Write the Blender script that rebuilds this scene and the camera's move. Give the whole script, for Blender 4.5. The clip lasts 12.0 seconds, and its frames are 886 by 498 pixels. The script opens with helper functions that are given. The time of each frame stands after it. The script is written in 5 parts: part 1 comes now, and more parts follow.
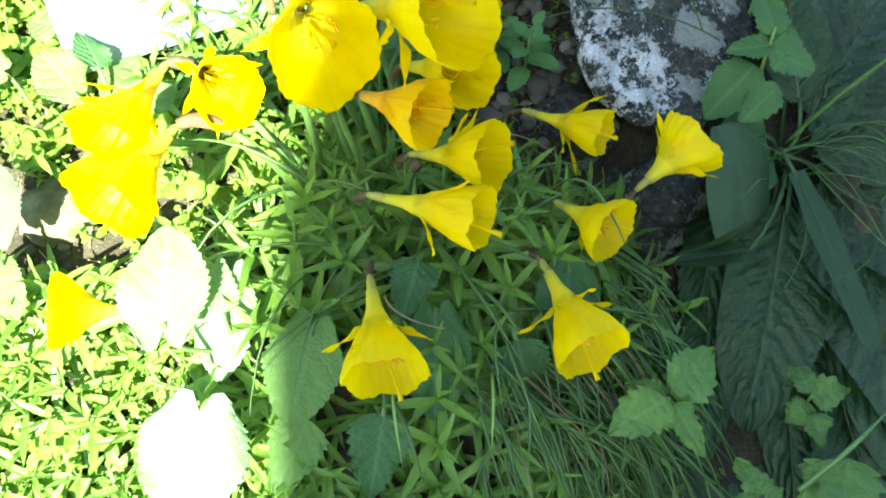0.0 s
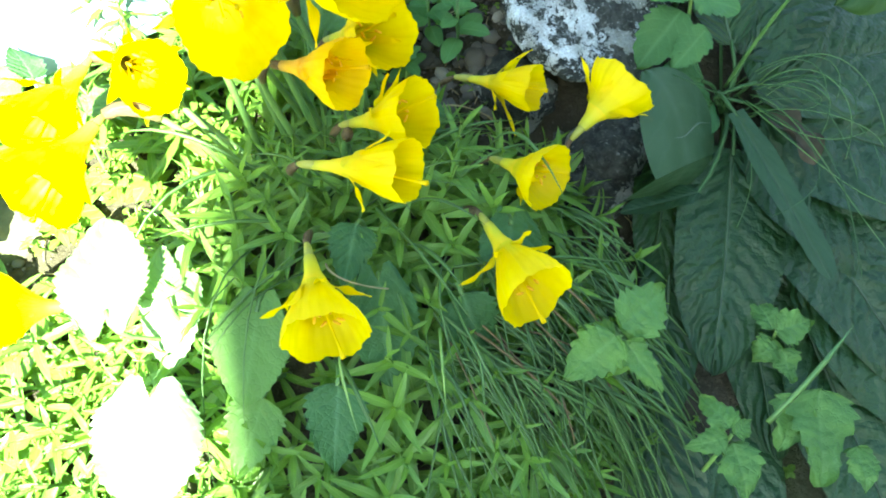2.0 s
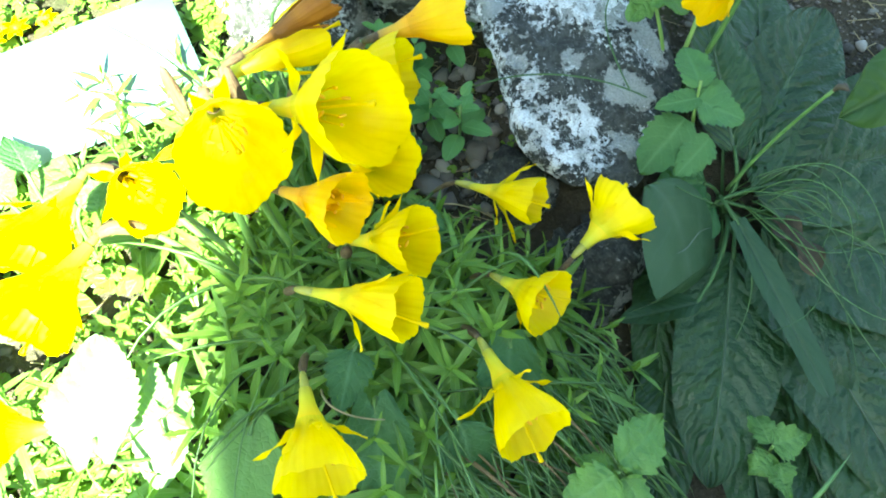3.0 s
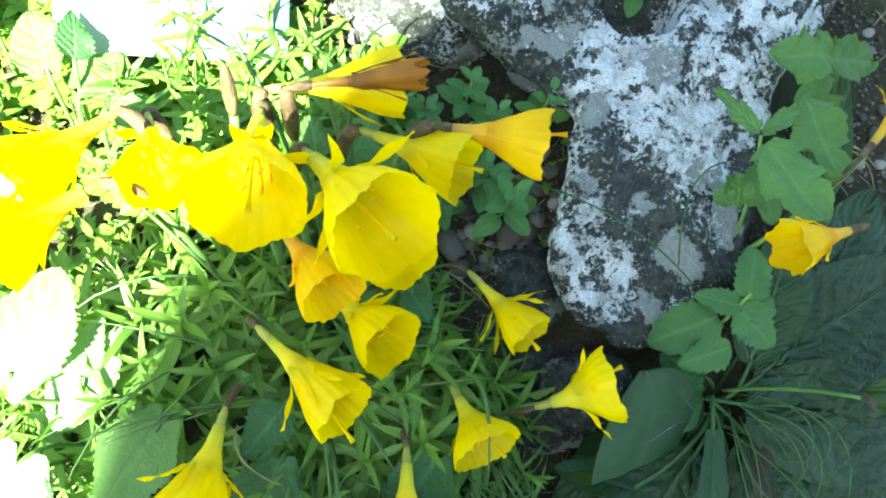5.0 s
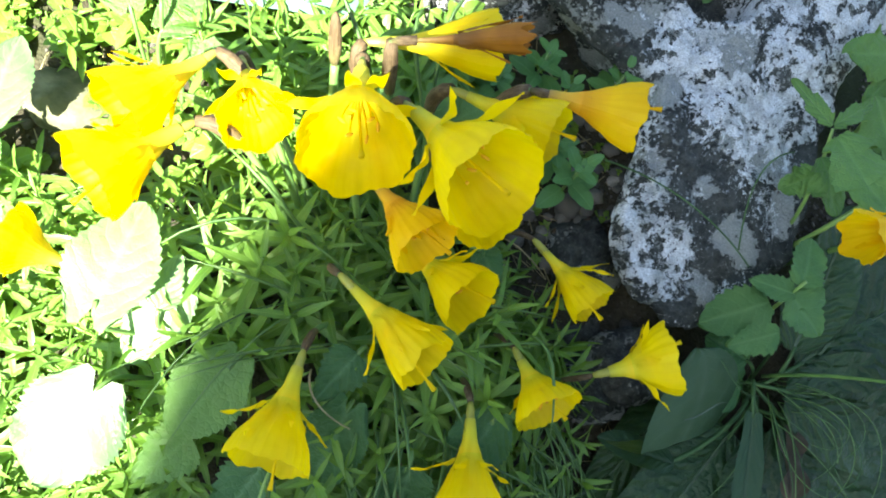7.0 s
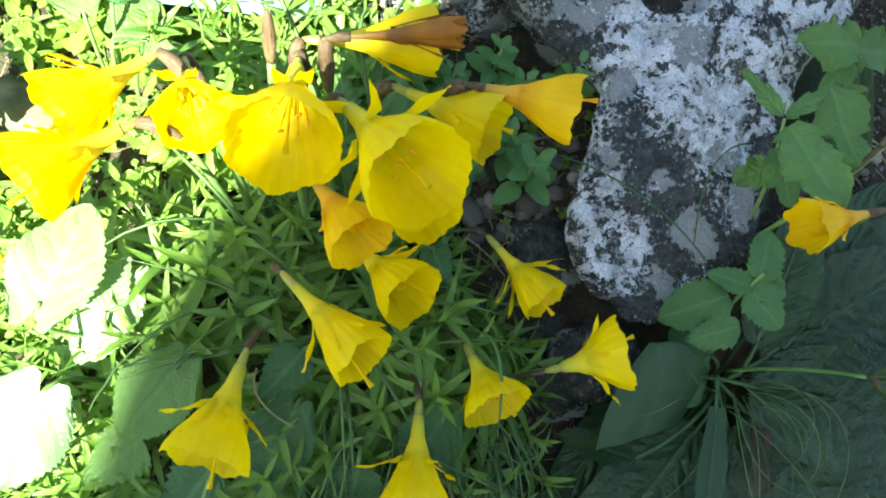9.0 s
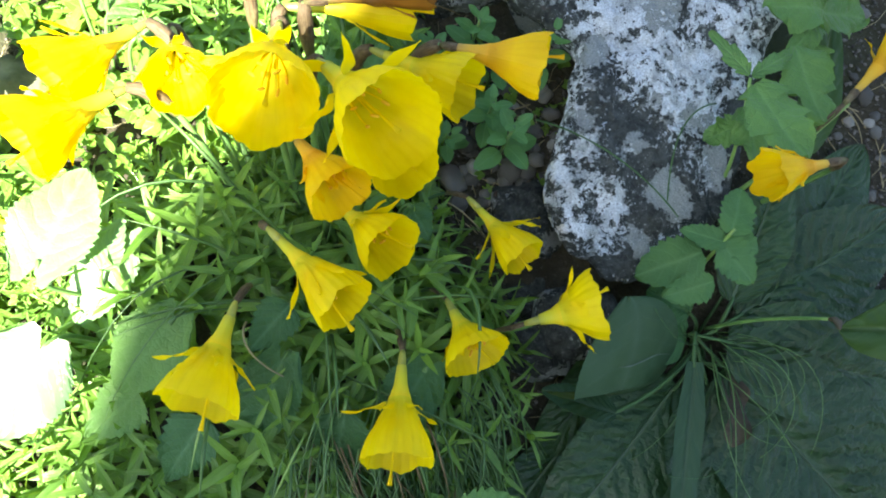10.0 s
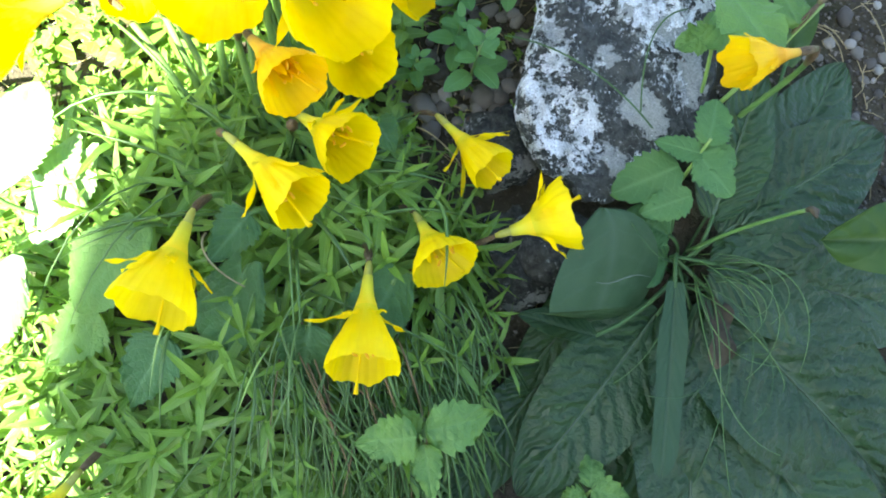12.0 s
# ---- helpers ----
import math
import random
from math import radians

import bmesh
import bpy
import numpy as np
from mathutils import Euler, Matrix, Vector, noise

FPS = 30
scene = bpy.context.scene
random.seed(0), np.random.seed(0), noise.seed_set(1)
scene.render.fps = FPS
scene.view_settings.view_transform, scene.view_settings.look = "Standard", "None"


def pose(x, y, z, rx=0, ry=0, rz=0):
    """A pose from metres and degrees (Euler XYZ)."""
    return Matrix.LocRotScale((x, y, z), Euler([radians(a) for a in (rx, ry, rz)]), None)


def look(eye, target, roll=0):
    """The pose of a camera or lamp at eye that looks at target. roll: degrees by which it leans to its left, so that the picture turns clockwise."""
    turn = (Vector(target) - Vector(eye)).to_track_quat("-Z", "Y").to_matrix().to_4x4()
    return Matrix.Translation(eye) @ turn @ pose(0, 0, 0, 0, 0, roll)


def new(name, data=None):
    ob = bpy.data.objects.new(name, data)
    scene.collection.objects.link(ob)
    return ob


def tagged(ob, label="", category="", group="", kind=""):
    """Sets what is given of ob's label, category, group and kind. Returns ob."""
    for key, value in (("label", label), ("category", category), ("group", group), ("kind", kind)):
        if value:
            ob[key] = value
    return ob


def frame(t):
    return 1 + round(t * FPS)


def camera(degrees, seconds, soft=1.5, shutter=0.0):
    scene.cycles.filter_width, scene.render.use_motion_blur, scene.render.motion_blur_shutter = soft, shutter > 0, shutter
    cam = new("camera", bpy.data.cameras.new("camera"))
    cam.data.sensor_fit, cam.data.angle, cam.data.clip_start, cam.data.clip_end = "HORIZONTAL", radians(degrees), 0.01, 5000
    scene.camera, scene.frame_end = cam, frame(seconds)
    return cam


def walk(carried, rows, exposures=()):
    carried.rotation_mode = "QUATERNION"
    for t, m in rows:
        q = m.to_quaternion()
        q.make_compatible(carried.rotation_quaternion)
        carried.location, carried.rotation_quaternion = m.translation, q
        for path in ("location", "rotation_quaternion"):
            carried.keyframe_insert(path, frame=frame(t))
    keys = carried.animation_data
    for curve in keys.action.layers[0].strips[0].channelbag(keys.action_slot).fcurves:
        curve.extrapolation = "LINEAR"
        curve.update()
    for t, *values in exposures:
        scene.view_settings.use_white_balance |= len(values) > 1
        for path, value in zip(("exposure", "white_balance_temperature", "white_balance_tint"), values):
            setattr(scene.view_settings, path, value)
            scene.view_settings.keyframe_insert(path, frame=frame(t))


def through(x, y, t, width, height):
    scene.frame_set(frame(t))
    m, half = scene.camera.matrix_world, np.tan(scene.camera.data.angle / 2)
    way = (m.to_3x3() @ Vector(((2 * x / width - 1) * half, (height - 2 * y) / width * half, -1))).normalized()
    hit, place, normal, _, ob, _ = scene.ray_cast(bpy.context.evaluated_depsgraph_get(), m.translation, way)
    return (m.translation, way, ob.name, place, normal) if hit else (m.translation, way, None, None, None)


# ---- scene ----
cam = camera(64.0, 12.0, soft=1.9)
PATH = [
    (0, (-0.003, -0.01, 0.306), (0.022, 0.861, -1.494), 2.5),
    (0.5, (0.001, -0.019, 0.3), (0.034, 0.861, -1.495), -0.5),
    (1, (0.012, -0.027, 0.301), (0.037, 0.886, -1.478), -2.9),
    (1.5, (0.023, -0.035, 0.296), (0.043, 0.894, -1.475), -3.4),
    (2, (0.021, -0.034, 0.294), (0.043, 0.901, -1.474), -3.7),
    (2.5, (0.022, -0.011, 0.303), (0.041, 0.939, -1.457), -5.7),
    (2.7, (0.02, -0.001, 0.31), (0.051, 0.951, -1.449), -4.1),
    (4.3, (0.032, 0.057, 0.318), (0.048, 0.854, -1.516), 14.2),
    (4.5, (0.03, 0.069, 0.324), (0.034, 0.841, -1.521), 17.1),
    (5, (0.02, 0.081, 0.332), (0.037, 0.818, -1.527), 24.9),
    (5.5, (0.017, 0.077, 0.332), (0.061, 0.788, -1.536), 30.0),
    (6, (0.014, 0.07, 0.336), (0.063, 0.759, -1.54), 31.5),
    (6.5, (0.003, 0.056, 0.33), (0.069, 0.774, -1.536), 32.7),
    (7, (-0.008, 0.058, 0.329), (0.058, 0.763, -1.541), 33.1),
    (9, (0.017, 0.066, 0.332), (0.047, 0.773, -1.538), 29.4),
    (9.5, (0.025, 0.052, 0.339), (0.047, 0.778, -1.525), 28.8),
    (10, (0.035, 0.05, 0.34), (0.048, 0.756, -1.532), 27.1),
    (10.5, (0.044, 0.05, 0.344), (0.058, 0.749, -1.53), 26.5),
    (11, (0.052, 0.042, 0.343), (0.059, 0.751, -1.527), 25.5),
    (11.5, (0.05, 0.031, 0.326), (0.065, 0.751, -1.54), 25.8),
    (12, (0.067, 0.024, 0.321), (0.059, 0.746, -1.543), 24.0),
]
STOPS = ((0, 3.45), (1.0, 3.7), (1.5, 3.89), (2.5, 4.07), (4.5, 3.72), (5.5, 3.66), (6.5, 3.41), (7, 3.21), (9, 3.11), (10, 3.3), (10.5, 3.49), (11, 3.68), (11.5, 3.84), (12, 4.02))
walk(cam, [(t, look(eye, target, roll)) for t, eye, target, roll in PATH], [(t, stops, 7000, -8 if 1 < t < 5 else 2 if t in (0, 1.0, 5.5) else 8) for t, stops in STOPS])

# ---- world, sun, exposure ----
world = bpy.data.worlds.new("world")
scene.world = world
world.use_nodes = True
wn, wl = world.node_tree.nodes, world.node_tree.links
sky = wn.new("ShaderNodeTexSky")
sky.sky_type, sky.sun_disc = "NISHITA", False
sky.sun_elevation, sky.sun_rotation = radians(46), radians(182)
wl.new(sky.outputs[0], wn["Background"].inputs[0])
wn["Background"].inputs[1].default_value = 0.054
sun = new("sun", bpy.data.lights.new("sun", "SUN"))
sun.data.energy, sun.data.angle, sun.data.color = 5.0, radians(0.53), (1.0, 0.95, 0.86)
sun.matrix_world = look((-0.03, -1.0, 1.05), (0, 0, 0))


# ---- material helpers ----
class Nodes:
    """A small node builder for one material."""

    def __init__(self, name):
        self.mat = bpy.data.materials.new(name)
        self.mat.use_nodes = True
        self.tree = self.mat.node_tree
        self.bsdf = self.tree.nodes["Principled BSDF"]
        self.out = self.tree.nodes["Material Output"]

    def add(self, kind, **inputs):
        n = self.tree.nodes.new(kind)
        for k, v in inputs.items():
            self.put(n.inputs[k.replace("_", " ")], v)
        return n

    def put(self, socket, v):
        if isinstance(v, bpy.types.NodeSocket):
            self.tree.links.new(v, socket)
        else:
            socket.default_value = v

    def math(self, op, a, b=0.0, c=0.0):
        n = self.tree.nodes.new("ShaderNodeMath")
        n.operation = op
        for s, v in zip(n.inputs, (a, b, c)):
            self.put(s, v)
        return n.outputs[0]

    def mix(self, fac, a, b, blend="MIX"):
        n = self.tree.nodes.new("ShaderNodeMix")
        n.data_type, n.blend_type = "RGBA", blend
        self.put(n.inputs[0], fac)
        self.put(n.inputs[6], a if isinstance(a, bpy.types.NodeSocket) else (*a, 1))
        self.put(n.inputs[7], b if isinstance(b, bpy.types.NodeSocket) else (*b, 1))
        return n.outputs[2]

    def ramp(self, fac, *stops):
        n = self.tree.nodes.new("ShaderNodeValToRGB")
        e = n.color_ramp.elements
        while len(e) < len(stops):
            e.new(0.5)
        for el, (pos, col) in zip(e, stops):
            el.position = pos
            el.color = (*col, 1) if isinstance(col, tuple) else (col, col, col, 1)
        self.put(n.inputs[0], fac)
        return n.outputs[0]

    def noise(self, scale, detail=3.0, rough=0.55, where=None, dist=0.0):
        n = self.tree.nodes.new("ShaderNodeTexNoise")
        n.inputs["Scale"].default_value, n.inputs["Detail"].default_value = scale, detail
        n.inputs["Roughness"].default_value, n.inputs["Distortion"].default_value = rough, dist
        self.put(n.inputs["Vector"], where or self.coord("Object"))
        return n.outputs[0]

    def coord(self, which):
        return self.add("ShaderNodeTexCoord").outputs[which]

    def uv(self):
        s = self.add("ShaderNodeSeparateXYZ", Vector=self.coord("UV"))
        return s.outputs[0], s.outputs[1]

    def random(self):
        return self.add("ShaderNodeObjectInfo").outputs["Random"]

    def island(self):
        return self.add("ShaderNodeNewGeometry").outputs["Random Per Island"]

    def bump(self, height, strength=0.5, distance=0.001):
        n = self.add("ShaderNodeBump", Height=height)
        n.inputs["Strength"].default_value, n.inputs["Distance"].default_value = strength, distance
        self.put(self.bsdf.inputs["Normal"], n.outputs[0])
        return n.outputs[0]

    def finish(self, color, rough=0.5, through=0.0, through_color=None, specular=0.5):
        self.put(self.bsdf.inputs["Base Color"], color if isinstance(color, bpy.types.NodeSocket) else (*color, 1))
        self.put(self.bsdf.inputs["Roughness"], rough)
        self.bsdf.inputs["Specular IOR Level"].default_value = specular
        if through:
            tr = self.add("ShaderNodeBsdfTranslucent")
            c = through_color or color
            self.put(tr.inputs[0], c if isinstance(c, bpy.types.NodeSocket) else (*c, 1))
            mx = self.add("ShaderNodeMixShader")
            mx.inputs[0].default_value = through
            self.put(mx.inputs[1], self.bsdf.outputs[0])
            self.put(mx.inputs[2], tr.outputs[0])
            self.put(self.out.inputs[0], mx.outputs[0])
        return self.mat


def leaf_material(name, dark, light, vein, side=9.0, slant=0.9, rough=0.45, through=0.3, relief=0.5, puff=0.0, per_island=False, spots=0.0, specular=0.5, net=0.0, cell=360):
    n = Nodes(name)
    u, v = n.uv()
    across = n.math("ABSOLUTE", n.math("SUBTRACT", v, 0.5))
    rib = n.math("SUBTRACT", 1.0, n.math("SMOOTH_MIN", n.math("MULTIPLY", across, 14.0), 1.0, 0.2))
    rib = n.math("MAXIMUM", rib, 0.0)
    wob = n.math("MULTIPLY", n.noise(160, 2), 0.10)
    phase = n.math("MULTIPLY", n.math("ADD", n.math("SUBTRACT", u, n.math("MULTIPLY", across, slant)), wob), side * 6.2832)
    wave = n.math("COSINE", phase)
    lines = n.ramp(wave, (0.80, 0.0), (1.0, 1.0))
    veins = n.math("MAXIMUM", rib, n.math("MULTIPLY", lines, 0.32))
    mottled = n.noise(90, 4)
    rnd = n.island() if per_island else n.random()
    tone = n.math("ADD", n.math("MULTIPLY", mottled, 0.7), n.math("MULTIPLY", rnd, 0.5))
    col = n.mix(n.ramp(tone, (0.25, 0.0), (0.85, 1.0)), dark, light)
    fine = n.noise(700, 2)
    col = n.mix(n.math("MULTIPLY", fine, 0.35), col, dark)
    col = n.mix(n.math("MULTIPLY", veins, 0.55), col, vein)
    if spots:
        blot = n.ramp(n.noise(220, 3), (0.66, 0.0), (0.74, 1.0))
        col = n.mix(n.math("MULTIPLY", blot, spots), col, (0.22, 0.16, 0.05))
    swell = n.math("MULTIPLY", wave, -puff)
    if net:
        cells = n.tree.nodes.new("ShaderNodeTexVoronoi")
        cells.feature = "DISTANCE_TO_EDGE"
        cells.inputs["Scale"].default_value = cell
        n.put(cells.inputs["Vector"], n.coord("Object"))
        mesh = n.ramp(cells.outputs["Distance"], (0.0, 1.0), (0.16, 0.0))
        col = n.mix(n.math("MULTIPLY", mesh, 0.22 * net), col, vein)
        swell = n.math("SUBTRACT", swell, n.math("MULTIPLY", mesh, 0.8 * net))
    h = n.math("ADD", n.math("ADD", n.math("MULTIPLY", veins, -0.6), swell), n.math("MULTIPLY", n.noise(420, 3), 0.5))
    n.bump(h, relief, 0.0008)
    rg = n.ramp(n.noise(60, 2), (0.3, rough - 0.08), (0.7, rough + 0.12))
    bright = n.mix(0.5, col, (0.35, 0.55, 0.03))
    return n.finish(col, rg, through, bright, specular)


def petal_material(name, deep, clear, tinge, through=0.50):
    n = Nodes(name)
    u, v = n.uv()
    streak = n.math("SINE", n.math("MULTIPLY", n.math("ADD", v, n.math("MULTIPLY", n.noise(120, 2), 0.03)), 150.0))
    soft = n.noise(70, 3)
    col = n.mix(n.ramp(soft, (0.3, 0.0), (0.75, 1.0)), deep, clear)
    col = n.mix(n.ramp(streak, (0.7, 0.0), (1.0, 0.25)), col, deep)
    col = n.mix(n.ramp(u, (0.0, 0.75), (0.45, 0.0)), col, tinge)
    h = n.math("ADD", n.math("MULTIPLY", streak, 0.5), n.noise(300, 3))
    n.bump(h, 0.25, 0.0005)
    return n.finish(col, 0.5, through, col, 0.3)


def plain(name, a, b, scale=120.0, rough=0.6, relief=0.3, through=0.0, specular=0.5):
    n = Nodes(name)
    col = n.mix(n.ramp(n.noise(scale, 4), (0.3, 0.0), (0.7, 1.0)), a, b)
    n.bump(n.noise(scale * 4, 3), relief, 0.0006)
    return n.finish(col, rough, through, specular=specular)


# foliage
M_SHOOT = leaf_material("cushion_leaf", (0.054, 0.145, 0.022), (0.152, 0.315, 0.044), (0.20, 0.35, 0.08), side=3, rough=0.42, through=0.30)
M_BLADE = leaf_material("rush_leaf", (0.028, 0.084, 0.021), (0.098, 0.205, 0.050), (0.09, 0.2, 0.07), side=0, rough=0.42, through=0.22)
M_HEART = leaf_material("heart_leaf", (0.085, 0.185, 0.075), (0.150, 0.285, 0.120), (0.21, 0.36, 0.17), side=6, slant=0.8, rough=0.38, through=0.30, relief=0.6, puff=0.2, spots=0.05, net=0.12)
# darkened copy of the heart leaf: the shade is put into its colour
M_SHADED = leaf_material("shade_toned_leaf", (0.022, 0.085, 0.028), (0.050, 0.150, 0.050), (0.10, 0.22, 0.10), side=6, slant=0.8, rough=0.5, through=0.22, relief=0.8, puff=0.2, specular=0.3, net=0.4)
# base green set below the leaf's own: deep shade is put into it
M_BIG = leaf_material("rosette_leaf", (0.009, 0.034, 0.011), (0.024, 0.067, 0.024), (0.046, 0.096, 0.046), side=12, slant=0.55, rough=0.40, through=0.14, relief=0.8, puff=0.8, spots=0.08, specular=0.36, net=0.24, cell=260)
# this weed's own dull green, deepened for the shade it stands in
M_DULL_SHADED = leaf_material("dull_shaded_leaf", (0.042, 0.122, 0.038), (0.078, 0.190, 0.060), (0.115, 0.24, 0.09), side=5, slant=0.8, rough=0.55, through=0.22, relief=0.5, puff=0.1, spots=0.06, specular=0.25, net=0.3)
M_OLIVE = leaf_material("olive_leaf", (0.024, 0.062, 0.014), (0.044, 0.100, 0.022), (0.10, 0.15, 0.06), side=5, slant=0.6, rough=0.5, through=0.2, relief=0.7, puff=0.3, spots=0.10, specular=0.25)
M_RIB = plain("leaf_midrib", (0.030, 0.070, 0.030), (0.054, 0.096, 0.048), 150, 0.5, 0.2)
M_CREASE = plain("pale_crease", (0.08, 0.12, 0.08), (0.14, 0.18, 0.13), 200, 0.6, 0.2)
M_FOLD = leaf_material("folded_leaf", (0.017, 0.049, 0.021), (0.031, 0.075, 0.034), (0.055, 0.10, 0.06), side=5, slant=0.4, rough=0.55, through=0.12, relief=0.35, puff=0.15, spots=0.06, specular=0.25)
M_WEED = leaf_material("weed_leaf", (0.066, 0.165, 0.044), (0.128, 0.268, 0.066), (0.150, 0.30, 0.095), side=5, slant=0.8, rough=0.5, through=0.30, relief=0.8, puff=0.2, spots=0.10, specular=0.35, net=0.4)
M_MINT = leaf_material("sprig_leaf", (0.055, 0.165, 0.048), (0.110, 0.270, 0.075), (0.13, 0.30, 0.10), side=3, slant=0.8, rough=0.45, through=0.28, relief=0.35, specular=0.35)
M_COVER = leaf_material("cover_leaf", (0.070, 0.170, 0.022), (0.175, 0.330, 0.045), (0.2, 0.36, 0.1), side=4, rough=0.4, through=0.32, per_island=True)
M_STEM = plain("green_stem", (0.06, 0.15, 0.04), (0.12, 0.23, 0.06), 90, 0.45, 0.25)
M_STALK = plain("pale_stalk", (0.12, 0.24, 0.05), (0.20, 0.33, 0.08), 90, 0.4, 0.25)
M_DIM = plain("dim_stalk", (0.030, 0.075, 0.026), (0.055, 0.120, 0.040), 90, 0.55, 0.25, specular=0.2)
M_DRY = plain("dry_blade", (0.095, 0.070, 0.028), (0.17, 0.128, 0.056), 160, 0.7, 0.4)
M_STRAW = plain("straw", (0.19, 0.165, 0.085), (0.32, 0.28, 0.15), 160, 0.7, 0.4)


def spathe_material():
    n = Nodes("papery_spathe")
    where = n.add("ShaderNodeMapping", Vector=n.coord("UV"), Scale=(2.5, 26.0, 1.0)).outputs[0]
    streak = n.noise(1.0, 4, 0.6, where)
    u, _ = n.uv()
    col = n.mix(n.ramp(streak, (0.35, 0.0), (0.65, 1.0)), (0.048, 0.033, 0.017), (0.145, 0.105, 0.058))
    col = n.mix(n.ramp(u, (0.0, 0.55), (0.45, 0.0)), col, (0.10, 0.13, 0.035))
    col = n.mix(n.ramp(n.noise(240, 3), (0.55, 0.0), (0.70, 0.5)), col, (0.20, 0.17, 0.09))
    n.bump(n.math("ADD", streak, n.noise(700, 2)), 0.7, 0.0006)
    return n.finish(col, 0.65, 0.15, col, 0.3)


M_SPATHE = spathe_material()
M_DEAD = plain("dead_leaf", (0.034, 0.030, 0.017), (0.086, 0.070, 0.042), 90, 0.75, 0.7, 0.1)

# flowers
YELLOW, CLEAR = (0.82, 0.62, 0.003), (0.93, 0.76, 0.006)
M_PETAL = petal_material("yellow_petal", YELLOW, CLEAR, (0.62, 0.60, 0.03))
M_AGED = petal_material("aged_petal", (0.82, 0.52, 0.005), (0.92, 0.67, 0.008), (0.68, 0.34, 0.02))
M_WITHER = petal_material("withered_petal", (0.21, 0.080, 0.012), (0.40, 0.175, 0.018), (0.18, 0.095, 0.03), 0.3)
M_ANTHER = plain("anther", (0.72, 0.36, 0.006), (0.84, 0.50, 0.012), 600, 0.7, 0.3)


def tube_material(name, foot, middle, top):
    n = Nodes(name)
    u, _ = n.uv()
    col = n.ramp(u, (0.0, foot), (0.35, middle), (1.0, top))
    col = n.mix(n.math("MULTIPLY", n.noise(260, 3), 0.3), col, middle)
    n.bump(n.noise(600, 2), 0.2, 0.0004)
    return n.finish(col, 0.5, 0.3, col, 0.3)


M_OVARY = plain("ovary", (0.20, 0.22, 0.035), (0.30, 0.31, 0.05), 200, 0.5, 0.25)
M_TUBE = tube_material("greenish_tube", (0.36, 0.37, 0.05), (0.58, 0.57, 0.035), (0.84, 0.64, 0.015))
M_TUBE_WITHER = tube_material("withered_tube", (0.17, 0.15, 0.05), (0.24, 0.16, 0.045), (0.34, 0.15, 0.02))
M_TUBE_AGED = tube_material("aged_tube", (0.36, 0.24, 0.07), (0.62, 0.40, 0.04), (0.82, 0.44, 0.015))


def soil_material():
    n = Nodes("soil")
    p = n.coord("Object")
    c = n.mix(n.ramp(n.noise(35, 6, 0.65, p), (0.3, 0.0), (0.7, 1.0)), (0.021, 0.020, 0.012), (0.070, 0.065, 0.044))
    grit = n.noise(420, 4, 0.7, p)
    c = n.mix(n.ramp(grit, (0.58, 0.0), (0.70, 0.8)), c, (0.105, 0.100, 0.080))
    moss = n.ramp(n.noise(9, 4, 0.6, p), (0.52, 0.0), (0.66, 0.55))
    c = n.mix(moss, c, (0.035, 0.060, 0.018))
    h = n.math("ADD", n.noise(150, 5, 0.7, p), n.math("MULTIPLY", grit, 0.6))
    n.bump(h, 1.0, 0.004)
    return n.finish(c, 0.9, specular=0.2)


